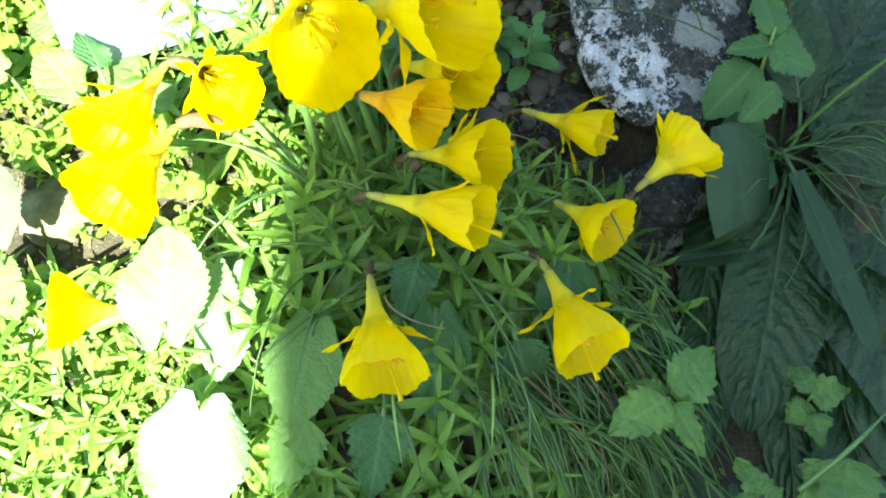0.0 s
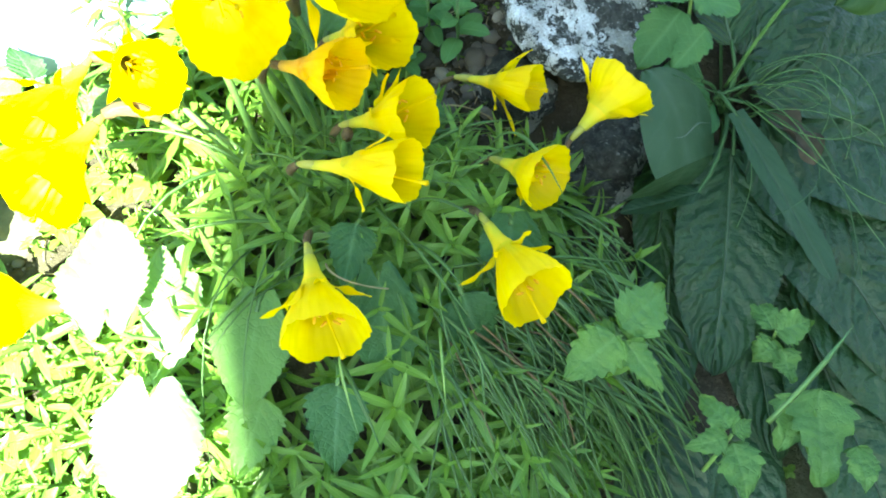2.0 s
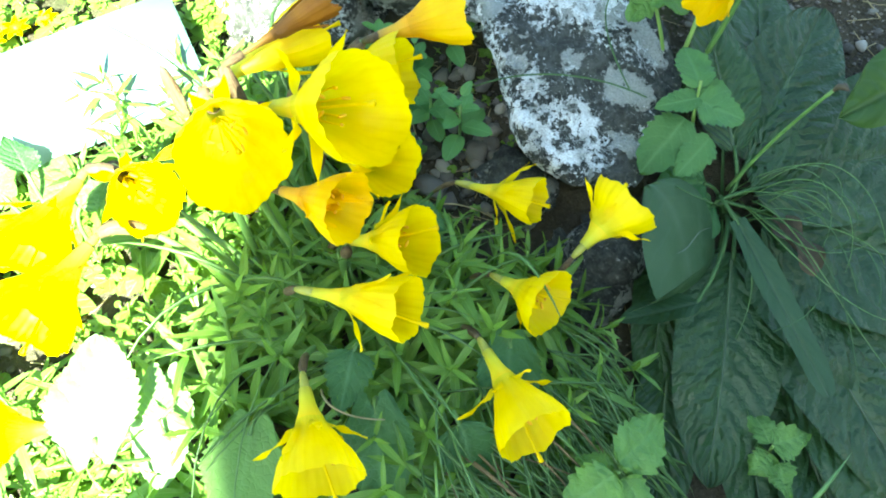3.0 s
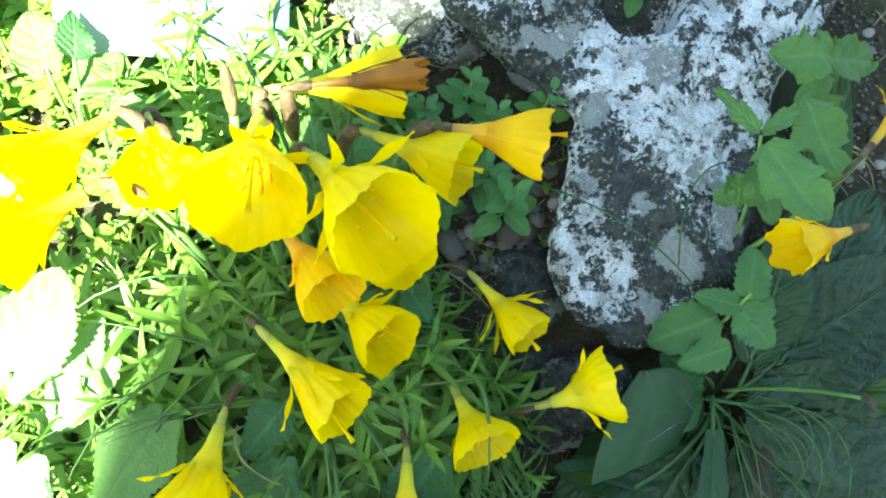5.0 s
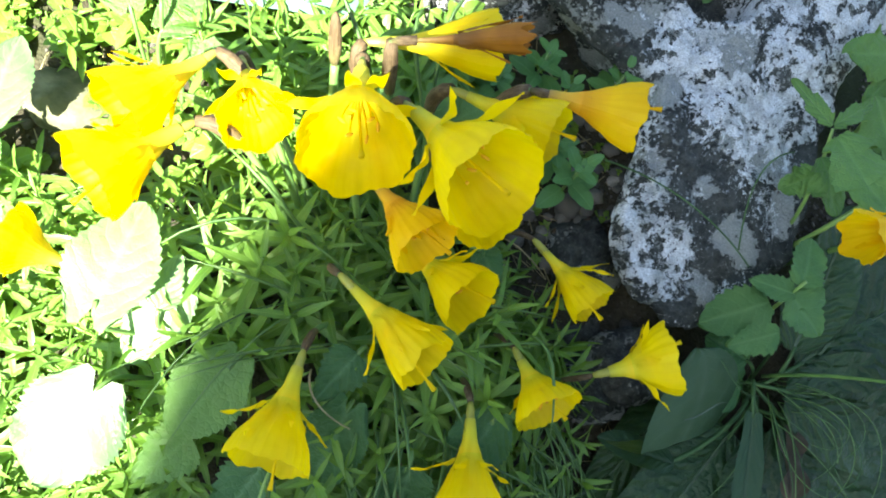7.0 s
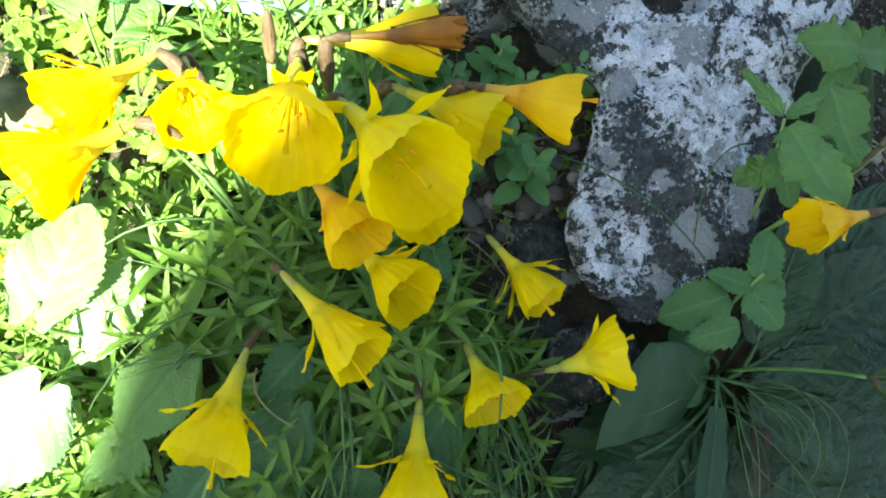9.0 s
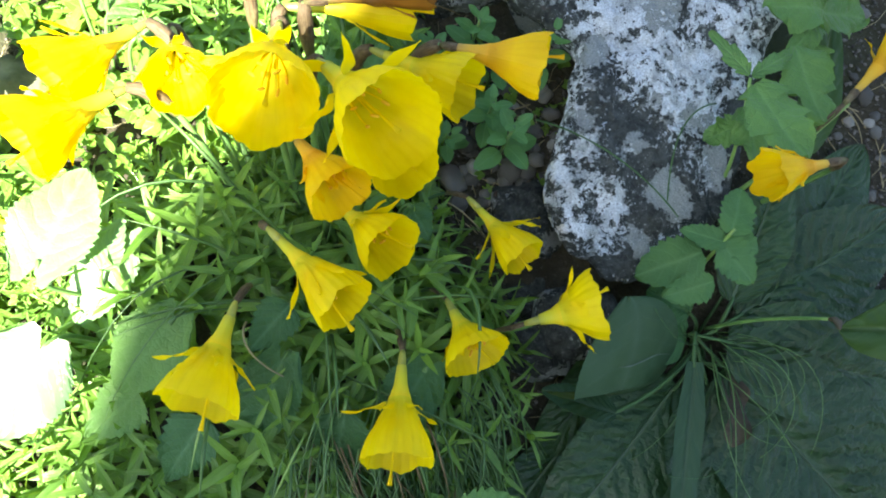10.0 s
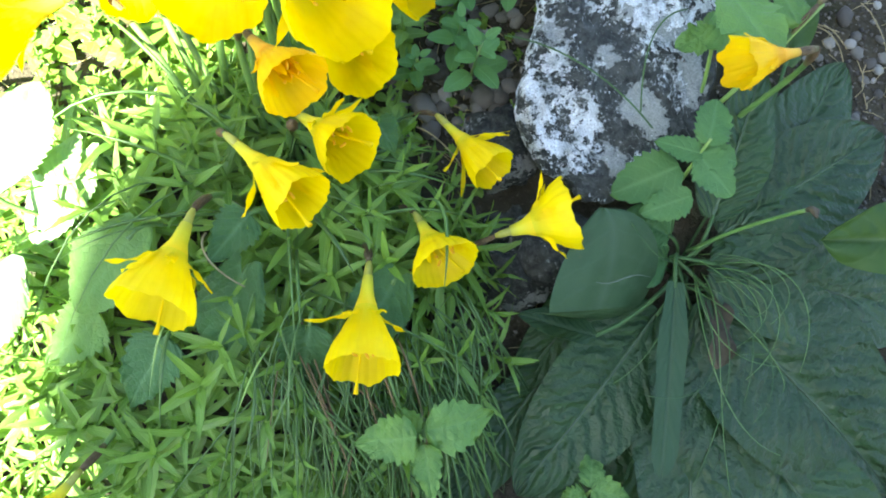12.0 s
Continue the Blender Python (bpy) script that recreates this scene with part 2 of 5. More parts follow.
def lichen_stone_material(name, pale=0.5, size=1.0, tone=1.0, patches=(), greys=(), fleck=1.0):
    """Dark grey rock with crusts of white and grey lichen that have sharp ragged edges."""
    n = Nodes(name)
    p = n.coord("Object")

    def shifted(x, y, z):
        return n.add("ShaderNodeMapping", Vector=p, Location=(x, y, z)).outputs[0]

    rag = n.noise(300 * size, 6, 0.7, p)
    fine = n.noise(1100 * size, 3, 0.6, p)
    dark, mid = tuple(tone * c for c in (0.022, 0.027, 0.026)), tuple(tone * c for c in (0.092, 0.106, 0.100))
    base = n.mix(n.ramp(n.noise(150 * size, 6, 0.7, p), (0.36, 0.0), (0.66, 1.0)), dark, mid)
    rust = n.ramp(n.noise(70 * size, 3, 0.5, shifted(1.1, 5.2, 0.3)), (0.70, 0.0), (0.74, 0.6))
    base = n.mix(rust, base, (0.13, 0.070, 0.040))
    rough_edge = n.math("MULTIPLY", n.math("SUBTRACT", rag, 0.5), 0.90)
    field = n.math("ADD", n.noise(42 * size, 5, 0.58, shifted(2.3, 0.7, 1.1), 0.8), rough_edge)

    def near(patches, soft):
        """1 inside the patches, falling to 0 outside."""
        best = None
        for x, y, r in patches:
            d = n.tree.nodes.new("ShaderNodeVectorMath")
            d.operation = "DISTANCE"
            flat = n.add("ShaderNodeMapping", Vector=p, Scale=(1, 1, 0))
            n.put(d.inputs[0], flat.outputs[0])
            d.inputs[1].default_value = (x, y, 0)
            m = n.math("SUBTRACT", 1.0, n.math("DIVIDE", n.math("SUBTRACT", d.outputs["Value"], r), soft))
            best = m if best is None else n.math("MAXIMUM", best, m)
        return n.math("MINIMUM", n.math("MAXIMUM", best, 0.0), 1.0)

    if patches:
        field = n.math("ADD", field, n.math("MULTIPLY", n.math("SUBTRACT", near(patches, 0.022), 0.55), 0.21))
    grey = n.math("ADD", n.noise(36 * size, 3, 0.5, shifted(3.1, 1.7, 0.4)), n.math("MULTIPLY", n.math("SUBTRACT", rag, 0.5), 0.55))
    hole = n.math("ADD", n.noise(95 * size, 4, 0.55, shifted(7.1, 2.7, 1.4)), n.math("MULTIPLY", n.math("SUBTRACT", fine, 0.5), 0.2))
    lo = 0.60 - 0.16 * pale
    crust = n.ramp(field, (lo, 0.0), (lo + 0.025, 1.0))
    speck = n.noise(520 * size, 2, 0.5, shifted(4.4, 8.7, 3.4))
    crust = n.math("MULTIPLY", crust, n.ramp(speck, (0.28, 0.0), (0.32, 1.0)))
    crust = n.math("MULTIPLY", crust, n.ramp(hole, (0.44, 0.0), (0.46, 1.0)))
    if greys:
        grey = n.math("ADD", n.math("SUBTRACT", grey, 0.07), n.math("MULTIPLY", near(greys, 0.012), 0.22))
    crust2 = n.ramp(grey, (0.57, 0.0), (0.59, 1.0))
    white = n.mix(n.ramp(fine, (0.35, 0.0), (0.65, 1.0)), tuple(tone * c for c in (0.44, 0.50, 0.52)), tuple(tone * c for c in (0.80, 0.88, 0.92)))
    greyc = n.mix(n.ramp(fine, (0.35, 0.0), (0.65, 1.0)), tuple(tone * c for c in (0.20, 0.230, 0.225)), tuple(tone * c for c in (0.33, 0.370, 0.36)))
    dirty = n.ramp(n.noise(75 * size, 4, 0.6, shifted(6.6, 0.2, 2.2)), (0.46, 0.0), (0.66, 0.70))
    white = n.mix(dirty, white, greyc)
    c = n.mix(crust2, base, greyc)
    flecks = n.math("ADD", n.noise(430 * size, 4, 0.65, shifted(9.3, 4.1, 6.0)), n.math("MULTIPLY", n.math("SUBTRACT", field, 0.5), 0.35))
    c = n.mix(n.ramp(flecks, (0.575, 0.0), (0.605, 0.80 * fleck)), c, greyc)
    c = n.mix(n.ramp(n.noise(900 * size, 2, 0.5, shifted(1.3, 2.1, 8.0)), (0.72, 0.0), (0.75, 0.7 * fleck)), c, white)
    c = n.mix(crust, c, white)
    lift = n.math("ADD", n.math("MULTIPLY", crust, 0.5), n.math("MULTIPLY", crust2, 0.35))
    grain = n.math("ADD", n.math("MULTIPLY", fine, 0.5), n.math("MULTIPLY", n.noise(150 * size, 6, 0.7, p), 1.6))
    n.bump(n.math("ADD", lift, grain), 1.0, 0.0022)
    return n.finish(c, 0.9, specular=0.2)


def pebble_material():
    n = Nodes("pebble")
    r = n.random()
    c = n.ramp(r, (0.0, (0.045, 0.048, 0.043)), (0.45, (0.10, 0.106, 0.096)), (0.80, (0.18, 0.188, 0.168)), (1.0, (0.36, 0.37, 0.34)))
    c = n.mix(n.math("MULTIPLY", n.noise(300, 4), 0.6), c, (0.09, 0.08, 0.07))
    n.bump(n.noise(700, 4), 0.5, 0.0006)
    return n.finish(c, 0.8, specular=0.3)


def grit_material():
    n = Nodes("grit")
    c = n.ramp(n.island(), (0.0, (0.05, 0.045, 0.04)), (0.7, (0.10, 0.097, 0.088)), (1.0, (0.20, 0.195, 0.175)))
    return n.finish(c, 0.85, specular=0.2)


M_GRIT = grit_material()
M_SOIL = soil_material()
M_STONE = lichen_stone_material("lichen_stone", 0.74, 1.25, patches=((-0.016, -0.081, 0.011), (0.004, -0.004, 0.020), (0.014, 0.040, 0.030), (-0.040, 0.005, 0.012)),
                                greys=((-0.028, -0.047, 0.008), (0.001, -0.047, 0.001), (0.026, -0.087, 0.001), (0.037, -0.040, 0.010), (0.030, -0.058, 0.008), (-0.020, 0.012, 0.005), (0.012, -0.020, 0.010), (-0.040, -0.020, 0.006), (-0.082, 0.004, 0.014)))
# lichen-poor copy of the stone, toned down for shade at the boulder's foot
M_ROCK = lichen_stone_material("shade_toned_stone", -0.5, 1.3, 0.85, fleck=0.25)
M_MOSSY = plain("mossy_stone", (0.055, 0.065, 0.035), (0.150, 0.155, 0.105), 90, 0.9, 0.9, specular=0.2)
M_PEBBLE = pebble_material()
M_PLATE = plain("green_plate", (0.080, 0.180, 0.150), (0.095, 0.205, 0.175), 40, 0.54, 0.05, specular=1.0)
M_STAKE = plain("dark_stake", (0.012, 0.03, 0.02), (0.02, 0.04, 0.03), 90, 0.7, 0.2, specular=0.1)
M_PRINT = plain("white_print", (0.72, 0.75, 0.73), (0.80, 0.82, 0.80), 200, 0.5, 0.05)
# colour of the unseen panel that is added to cast shade
M_CASTER = plain("shade_caster_grey", (0.30, 0.28, 0.25), (0.44, 0.42, 0.38), 14, 0.9, 0.8)


# ---- geometry helpers: a shape is (vertices, faces, uv of each vertex) ----
def grid(nu, nv, f):
    """A sheet of nu x nv cells, from f(u, v)."""
    vs, uv = [], []
    for i in range(nu + 1):
        for j in range(nv + 1):
            vs.append(f(i / nu, j / nv))
            uv.append((i / nu, j / nv))
    w = nv + 1
    fs = [(i * w + j, i * w + j + 1, (i + 1) * w + j + 1, (i + 1) * w + j) for i in range(nu) for j in range(nv)]
    return vs, fs, uv


def join(*shapes):
    vs, fs, uv = [], [], []
    for a, b, c in shapes:
        k = len(vs)
        vs += list(a)
        fs += [tuple(i + k for i in q) for q in b]
        uv += list(c)
    return vs, fs, uv


def moved(shape, m):
    return [tuple(m @ Vector(p)) for p in shape[0]], shape[1], shape[2]


def sweep(points, radii, sides=6, flat=1.0):
    """A tube along points, with a radius at each, closed at both ends."""
    pts = [Vector(p) for p in points]
    vs, uv, n = [], [], len(pts)
    side = None
    for i, p in enumerate(pts):
        d = (pts[min(i + 1, n - 1)] - pts[max(i - 1, 0)]).normalized()
        if side is None:
            side = d.orthogonal().normalized()
        side = (side - d * side.dot(d)).normalized()
        up = d.cross(side)
        for k in range(sides):
            a = 2 * math.pi * k / sides
            vs.append(tuple(p + radii[i] * (math.cos(a) * side + flat * math.sin(a) * up)))
            uv.append((i / (n - 1), k / sides))
    fs = [(i * sides + k, i * sides + (k + 1) % sides, (i + 1) * sides + (k + 1) % sides, (i + 1) * sides + k) for i in range(n - 1) for k in range(sides)]
    fs += [tuple(range(sides - 1, -1, -1)), tuple((n - 1) * sides + k for k in range(sides))]
    return vs, fs, uv


def bezier(a, b, c, d, n):
    a, b, c, d = (Vector(p) for p in (a, b, c, d))
    return [a * (1 - t) ** 3 + b * 3 * t * (1 - t) ** 2 + c * 3 * t * t * (1 - t) + d * t ** 3 for t in (i / n for i in range(n + 1))]


def mesh_of(name, shape, material):
    me = bpy.data.meshes.new(name)
    me.from_pydata(*[shape[0], [], shape[1]])
    layer = me.uv_layers.new(name="UVMap")
    idx = np.empty(len(me.loops), dtype=np.int32)
    me.loops.foreach_get("vertex_index", idx)
    layer.data.foreach_set("uv", np.array(shape[2], dtype=np.float32)[idx].ravel())
    me.polygons.foreach_set("use_smooth", [True] * len(me.polygons))
    me.materials.append(material)
    me.update()
    return me


def thing(name, place, label, category, group="", kind=""):
    ob = new(name)
    ob.location = place
    ob.empty_display_size = 0.01
    return tagged(ob, label, category, group, kind)


def part(name, shape, material, parent=None, label=""):
    """One mesh object in world coordinates, under a thing or a part."""
    me = shape if isinstance(shape, bpy.types.Mesh) else mesh_of(name, shape, material)
    ob = new(name, me)
    if parent:
        top = parent
        while top.parent:
            top = top.parent
        ob.parent = parent
        if parent is top:
            ob.matrix_parent_inverse = Matrix.Translation(-Vector(top.location))
    return tagged(ob, label)


def basis(origin, along, normal=(0.0, -0.3, 1.0)):
    """The pose whose y axis is along and whose z axis lies near normal."""
    y = Vector(along).normalized()
    z = Vector(normal)
    z = (z - y * z.dot(y)).normalized()
    x = y.cross(z)
    return Matrix.Translation(origin) @ Matrix((x, y, z)).transposed().to_4x4()


PROFILE = {
    "lance": lambda u: (math.sin(math.pi * min(1, u * 0.93 + 0.07) ** 0.85)) ** 0.85 * (1 - 0.1 * u),
    "ovate": lambda u: (math.sin(math.pi * u ** 0.62)) ** 0.75,
    "heart": lambda u: math.sin(math.pi * min(1.0, 0.16 + 0.84 * u) ** 0.95) ** 0.62 if u < 1 else 0.0,
    "oval": lambda u: (math.sin(math.pi * u ** 0.9)) ** 0.55,
    "strap": lambda u: min(1, 0.45 + 1.6 * u) * (1 - max(0, u - 0.65) / 0.35) ** 0.6 if u < 1 else 0.0,
    "blunt": lambda u: min(1, 0.6 + 1.2 * u) * (1 - (max(0, u - 0.86) / 0.14) ** 2) ** 0.5 if u < 1 else 0.0,
    "broad": lambda u: (math.sin(math.pi * min(1, u * 0.96 + 0.04) ** 0.95)) ** 0.60,
}


def leaf_shape(length, width, profile="ovate", teeth=0, bite=0.06, curl=0.15, fold=0.12, ripple=0.05, lobes=0.0, nu=14, nv=6, twist=0.0, seed=0, pucker=0.0, ribs=12, lobing=0.0, lobe_count=3.0):
    """A leaf from the origin along y, its upper face to z."""
    rnd = random.Random(seed)
    a, b, c = (rnd.uniform(0, 6.28) for _ in range(3))
    f = PROFILE[profile]

    def at(u, v):
        s = 2 * v - 1
        half = 0.5 * width * f(u)
        if lobing:
            half *= 1 - lobing * (1 - (u * lobe_count + 0.35 + 0.12 * math.sin(a + 4 * u + (2 if s > 0 else 0))) % 1.0) * min(1.0, 3 * abs(s)) * min(1.0, 8 * (1 - u))
        if teeth:
            half *= 1 - bite * (1 - ((u * teeth + 0.2 * math.sin(a + 5 * u)) % 1.0)) * (1.0 if abs(s) > 0.99 else 0.0)
        x = s * half
        y = length * u - lobes * length * math.sin(math.pi * abs(s) ** 0.8) * (1 - u) ** 3
        y -= 0.12 * length * abs(s) * math.sin(math.pi * u) * (0.6 if profile != "lance" else 0.2)
        z = -curl * length * u * u + fold * abs(x) + ripple * width * (math.sin(9 * u + a) * s * abs(s) * 0.5 + 0.25 * math.sin(13 * u + 4 * s + b) * abs(s) + 0.3 * math.sin(5 * u + c))
        if pucker:
            wave = ribs * (u - 0.55 * abs(s) * 0.5) + 0.25 * math.sin(7 * u + a + 3 * s)
            blister = math.sin(40 * u + 9 * s + b) * math.sin(17 * s + 11 * u + c)
            z += pucker * width * min(1.0, 2.2 * f(u)) * min(1.0, 4 * abs(s)) * min(1.0, 3.5 * (1 - u)) * (1.15 - abs(s)) * (abs(math.sin(math.pi * wave)) + 0.22 * blister) - pucker * width * 0.8 * max(0.0, 1 - 9 * abs(s))
        ang = twist * u
        return (x * math.cos(ang) - 0 * z, y, z + x * math.sin(ang))

    return grid(nu, nv, at)


def leaf(parent, name, base, tip, width, material, profile="ovate", normal=(0.05, -0.3, 1.0), label="", stalk=None, stalk_material=None, **kw):
    """A leaf between two places, with a stalk to a third place if one is given."""
    b, t = Vector(base), Vector(tip)
    ob = part(name, moved(leaf_shape((t - b).length, width, profile, **kw), basis(b, t - b, normal)), material, parent, label)
    if stalk:
        s = Vector(stalk)
        mid = (s + b) / 2 + Vector((0, 0, 0.006))
        pts = bezier(s, mid, b - (t - b) * 0.35 - Vector((0, 0, 0.003)), b + (t - b) * 0.03, 8)
        part("leaf_stalk", sweep(pts, [0.0010] * 9, 6), stalk_material or M_STEM, parent)
    return ob


# ---- ground ----
def slope(x, y):
    """The bank: it rises away from the path and falls a little to one side."""
    return 0.3 * (max(-0.8, min(y, 0.6)) - 0.235) - 0.12 * max(0.0, min(x, 0.4) - 0.1)


def cushion(x, y):
    """Height of the cushion of foliage over the bank, 0 outside it."""
    dx, dy = (x + 0.012) / (0.135 if x < -0.012 else 0.138), (y - 0.098) / (0.150 if y < 0.098 else 0.100)
    q = dx * dx + dy * dy
    return 0.090 * max(0.0, 1 - q ** 1.5) ** 0.7 if q < 1 else 0.0


def ground_height(x, y):
    n = noise.fractal(Vector((x * 14, y * 14, 0.3)), 1.0, 2.0, 4)
    fade = math.exp(-max(0.0, math.hypot(x, y) - 0.6))
    return slope(x, y) + 0.0045 * n * fade + max(0.0, cushion(x, y) - 0.040) * 0.9


def build_ground():
    def axis():
        inner = np.linspace(-0.45, 0.55, 121)
        outer = 0.5 + np.geomspace(0.08, 400, 26)
        return np.concatenate([-outer[::-1] + 0.05, inner, outer + 0.05])

    ax = axis()
    n = len(ax)
    vs = [(x, y, ground_height(x, y)) for x in ax for y in ax]
    fs = [(i * n + j, (i + 1) * n + j, (i + 1) * n + j + 1, i * n + j + 1) for i in range(n - 1) for j in range(n - 1)]
    ob = new("ground", mesh_of("ground", (vs, fs, [(0, 0)] * len(vs)), M_SOIL))
    tagged(ob, "dark crumbly garden soil with grit and moss", "ground", kind="structure")


build_ground()

# added unseen panel behind, shading the bed's right: its edge leans in and out
def shade_caster_shape():
    rises = ((-0.45, -0.110), (1.60, -0.085), (2.03, -0.035), (2.07, -0.060), (2.105, -0.096), (2.14, -0.132), (2.30, -0.138), (2.42, -0.112), (2.60, -0.088), (3.15, -0.040))
    front, back, vs, fs = -2.00, -2.06, [], []
    for z, x in rises:
        vs += [(x, front, z), (4.4, front, z), (4.4, back, z), (x, back, z)]
    for k in range(len(rises) - 1):
        for i in range(4):
            fs.append((4 * k + i, 4 * k + (i + 1) % 4, 4 * k + 4 + (i + 1) % 4, 4 * k + 4 + i))
    last = 4 * len(rises) - 4
    fs += [(3, 2, 1, 0), (last, last + 1, last + 2, last + 3)]
    me = mesh_of("wall_south", (vs, fs, [(0, 0)] * len(vs)), M_CASTER)
    me.polygons.foreach_set("use_smooth", [False] * len(me.polygons))
    return new("wall_south", me)


wall = shade_caster_shape()
tagged(wall, "unseen added panel that casts the shade over the bed", "wall", kind="structure")


# ---- stones ----
def boulder(name, centre, size, turn, material, label, seed, power=2.8, rough=0.06, dents=(), detail=5, tilt=0.0, group=""):
    bm = bmesh.new()
    bmesh.ops.create_icosphere(bm, subdivisions=detail, radius=1.0)
    off = Vector((seed * 3.7, seed * 1.3, seed * 2.1))
    rot = Euler((tilt, 0, turn)).to_matrix()
    for v in bm.verts:
        d = v.co.normalized()
        k = sum(abs(c) ** power for c in d) ** (-1 / power)
        p = d * k
        p *= 1 + rough * noise.fractal(d * 1.6 + off, 1.0, 2.0, 3) + 0.35 * rough * noise.fractal(d * 6 + off, 0.9, 2.0, 4)
        p = Vector((p.x * size[0], p.y * size[1], p.z * size[2]))
        p = rot @ p + Vector(centre)
        for c, r in dents:
            away = (p.xy - Vector(c)).length / r
            if away < 1 and p.z > centre[2]:
                p.z -= 0.035 * (1 - away ** 6)
        v.co = p - Vector(centre)
    me = bpy.data.meshes.new(name)
    bm.to_mesh(me)
    bm.free()
    me.polygons.foreach_set("use_smooth", [True] * len(me.polygons))
    me.materials.append(material)
    ob = new(name, me)
    ob.location = centre
    return tagged(ob, label, "stone", group)


def smooth_loop(knots, n):
    """A closed smooth curve through a few knots, as n points."""
    k, out = len(knots), []
    for i in range(n):
        f = i * k / n
        j, t = int(f), f - int(f)
        p0, p1, p2, p3 = (Vector(knots[(j + d) % k]) for d in (-1, 0, 1, 2))
        out.append(0.5 * (2 * p1 + (p2 - p0) * t + (2 * p0 - 5 * p1 + 4 * p2 - p3) * t * t + (3 * p1 - p0 - 3 * p2 + p3) * t ** 3))
    return out


def big_boulder():
    """A tilted slab with an uneven rounded edge, an undercut foot and a bowl-shaped hollow in its top."""
    mid = Vector((0.088, 0.318))
    edge = smooth_loop(((0.104, 0.199), (0.132, 0.205), (0.152, 0.236), (0.157, 0.264), (0.144, 0.310), (0.143, 0.350), (0.154, 0.390), (0.120, 0.440), (0.030, 0.430),
                        (-0.028, 0.370), (-0.026, 0.300), (0.018, 0.287), (0.052, 0.279), (0.062, 0.245), (0.067, 0.219), (0.082, 0.205)), 260)
    hollow, wide = Vector((0.056, 0.343)), 0.0255
    vs, rings = [], 96

    def top(p):
        z = -0.0185 - 0.235 * p.x + 0.358 * p.y + 0.05 * max(0.0, 0.11 - abs(p.x - 0.085)) - 0.006
        q = Vector((p.x, p.y, 0.0))
        z += 0.0055 * noise.fractal(q * 22, 1.0, 2.0, 3) + 0.0016 * noise.fractal(q * 110, 0.9, 2.0, 4) + 0.0005 * noise.noise(q * 520)
        away = (p - hollow).length / wide * (1 + 0.10 * noise.noise(q * 60))
        if away < 1.12:
            z -= 0.034 * (1 - min(1.0, max(0.0, (away - 0.62) / 0.5)) ** 2) ** 1.5
        return z

    for k in range(rings + 1):
        u = k / rings
        for i, e in enumerate(edge):
            out = (e - mid).normalized()
            j = 0.003 * noise.fractal(Vector((e.x * 60, e.y * 60, 1.0)), 1.0, 2.0, 4)
            rim = e + out * j
            if u < 0.72:
                p = mid.lerp(rim - out * 0.010, (u / 0.72) ** 0.8)
                vs.append((p.x, p.y, top(p)))
            else:
                a = (u - 0.72) / 0.28
                base = rim - out * 0.010
                if a < 0.5:
                    turn = a * math.pi
                    p, drop = base + out * 0.010 * math.sin(turn), 0.012 * (1 - math.cos(turn))
                else:
                    c = (a - 0.5) * 2
                    p, drop = rim - out * 0.060 * c ** 0.8, 0.012 + 0.062 * c
                q = Vector((p.x, p.y, drop))
                p = p + out * (0.0035 * noise.fractal(q * 70 + Vector((3, 1, 0)), 1.0, 2.0, 4))
                vs.append((p.x, p.y, top(base) - drop))
    n = len(edge)
    fs = [(k * n + i, (k + 1) * n + i, (k + 1) * n + (i + 1) % n, k * n + (i + 1) % n) for k in range(rings) for i in range(n)]
    origin = Vector((0.099, 0.302, 0.016))
    vs = [tuple(Vector(v) - origin) for v in vs]
    ob = new("boulder", mesh_of("boulder", (vs, fs, [(0, 0)] * len(vs)), M_STONE))
    ob.location = origin
    tagged(ob, "large grey boulder crusted with white lichen", "stone")


big_boulder()
boulder("rock", (-0.040, 0.335, 0.014), (0.046, 0.046, 0.038), 0.3, M_STONE, "pale lichened rock beside the boulder", 5, rough=0.14)
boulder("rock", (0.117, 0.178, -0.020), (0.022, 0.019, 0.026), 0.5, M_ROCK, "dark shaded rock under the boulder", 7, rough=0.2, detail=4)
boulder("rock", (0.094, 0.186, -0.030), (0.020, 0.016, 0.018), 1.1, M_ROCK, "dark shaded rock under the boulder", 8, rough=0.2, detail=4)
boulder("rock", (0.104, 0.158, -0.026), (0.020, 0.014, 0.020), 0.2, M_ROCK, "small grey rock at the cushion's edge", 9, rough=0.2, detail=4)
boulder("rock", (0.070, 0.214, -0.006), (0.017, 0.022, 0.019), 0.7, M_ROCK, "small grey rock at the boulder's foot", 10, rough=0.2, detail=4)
boulder("rock", (-0.196, 0.166, -0.022), (0.020, 0.016, 0.016), 0.4, M_MOSSY, "grey-green weathered stone among ground cover", 11, rough=0.15, detail=4)


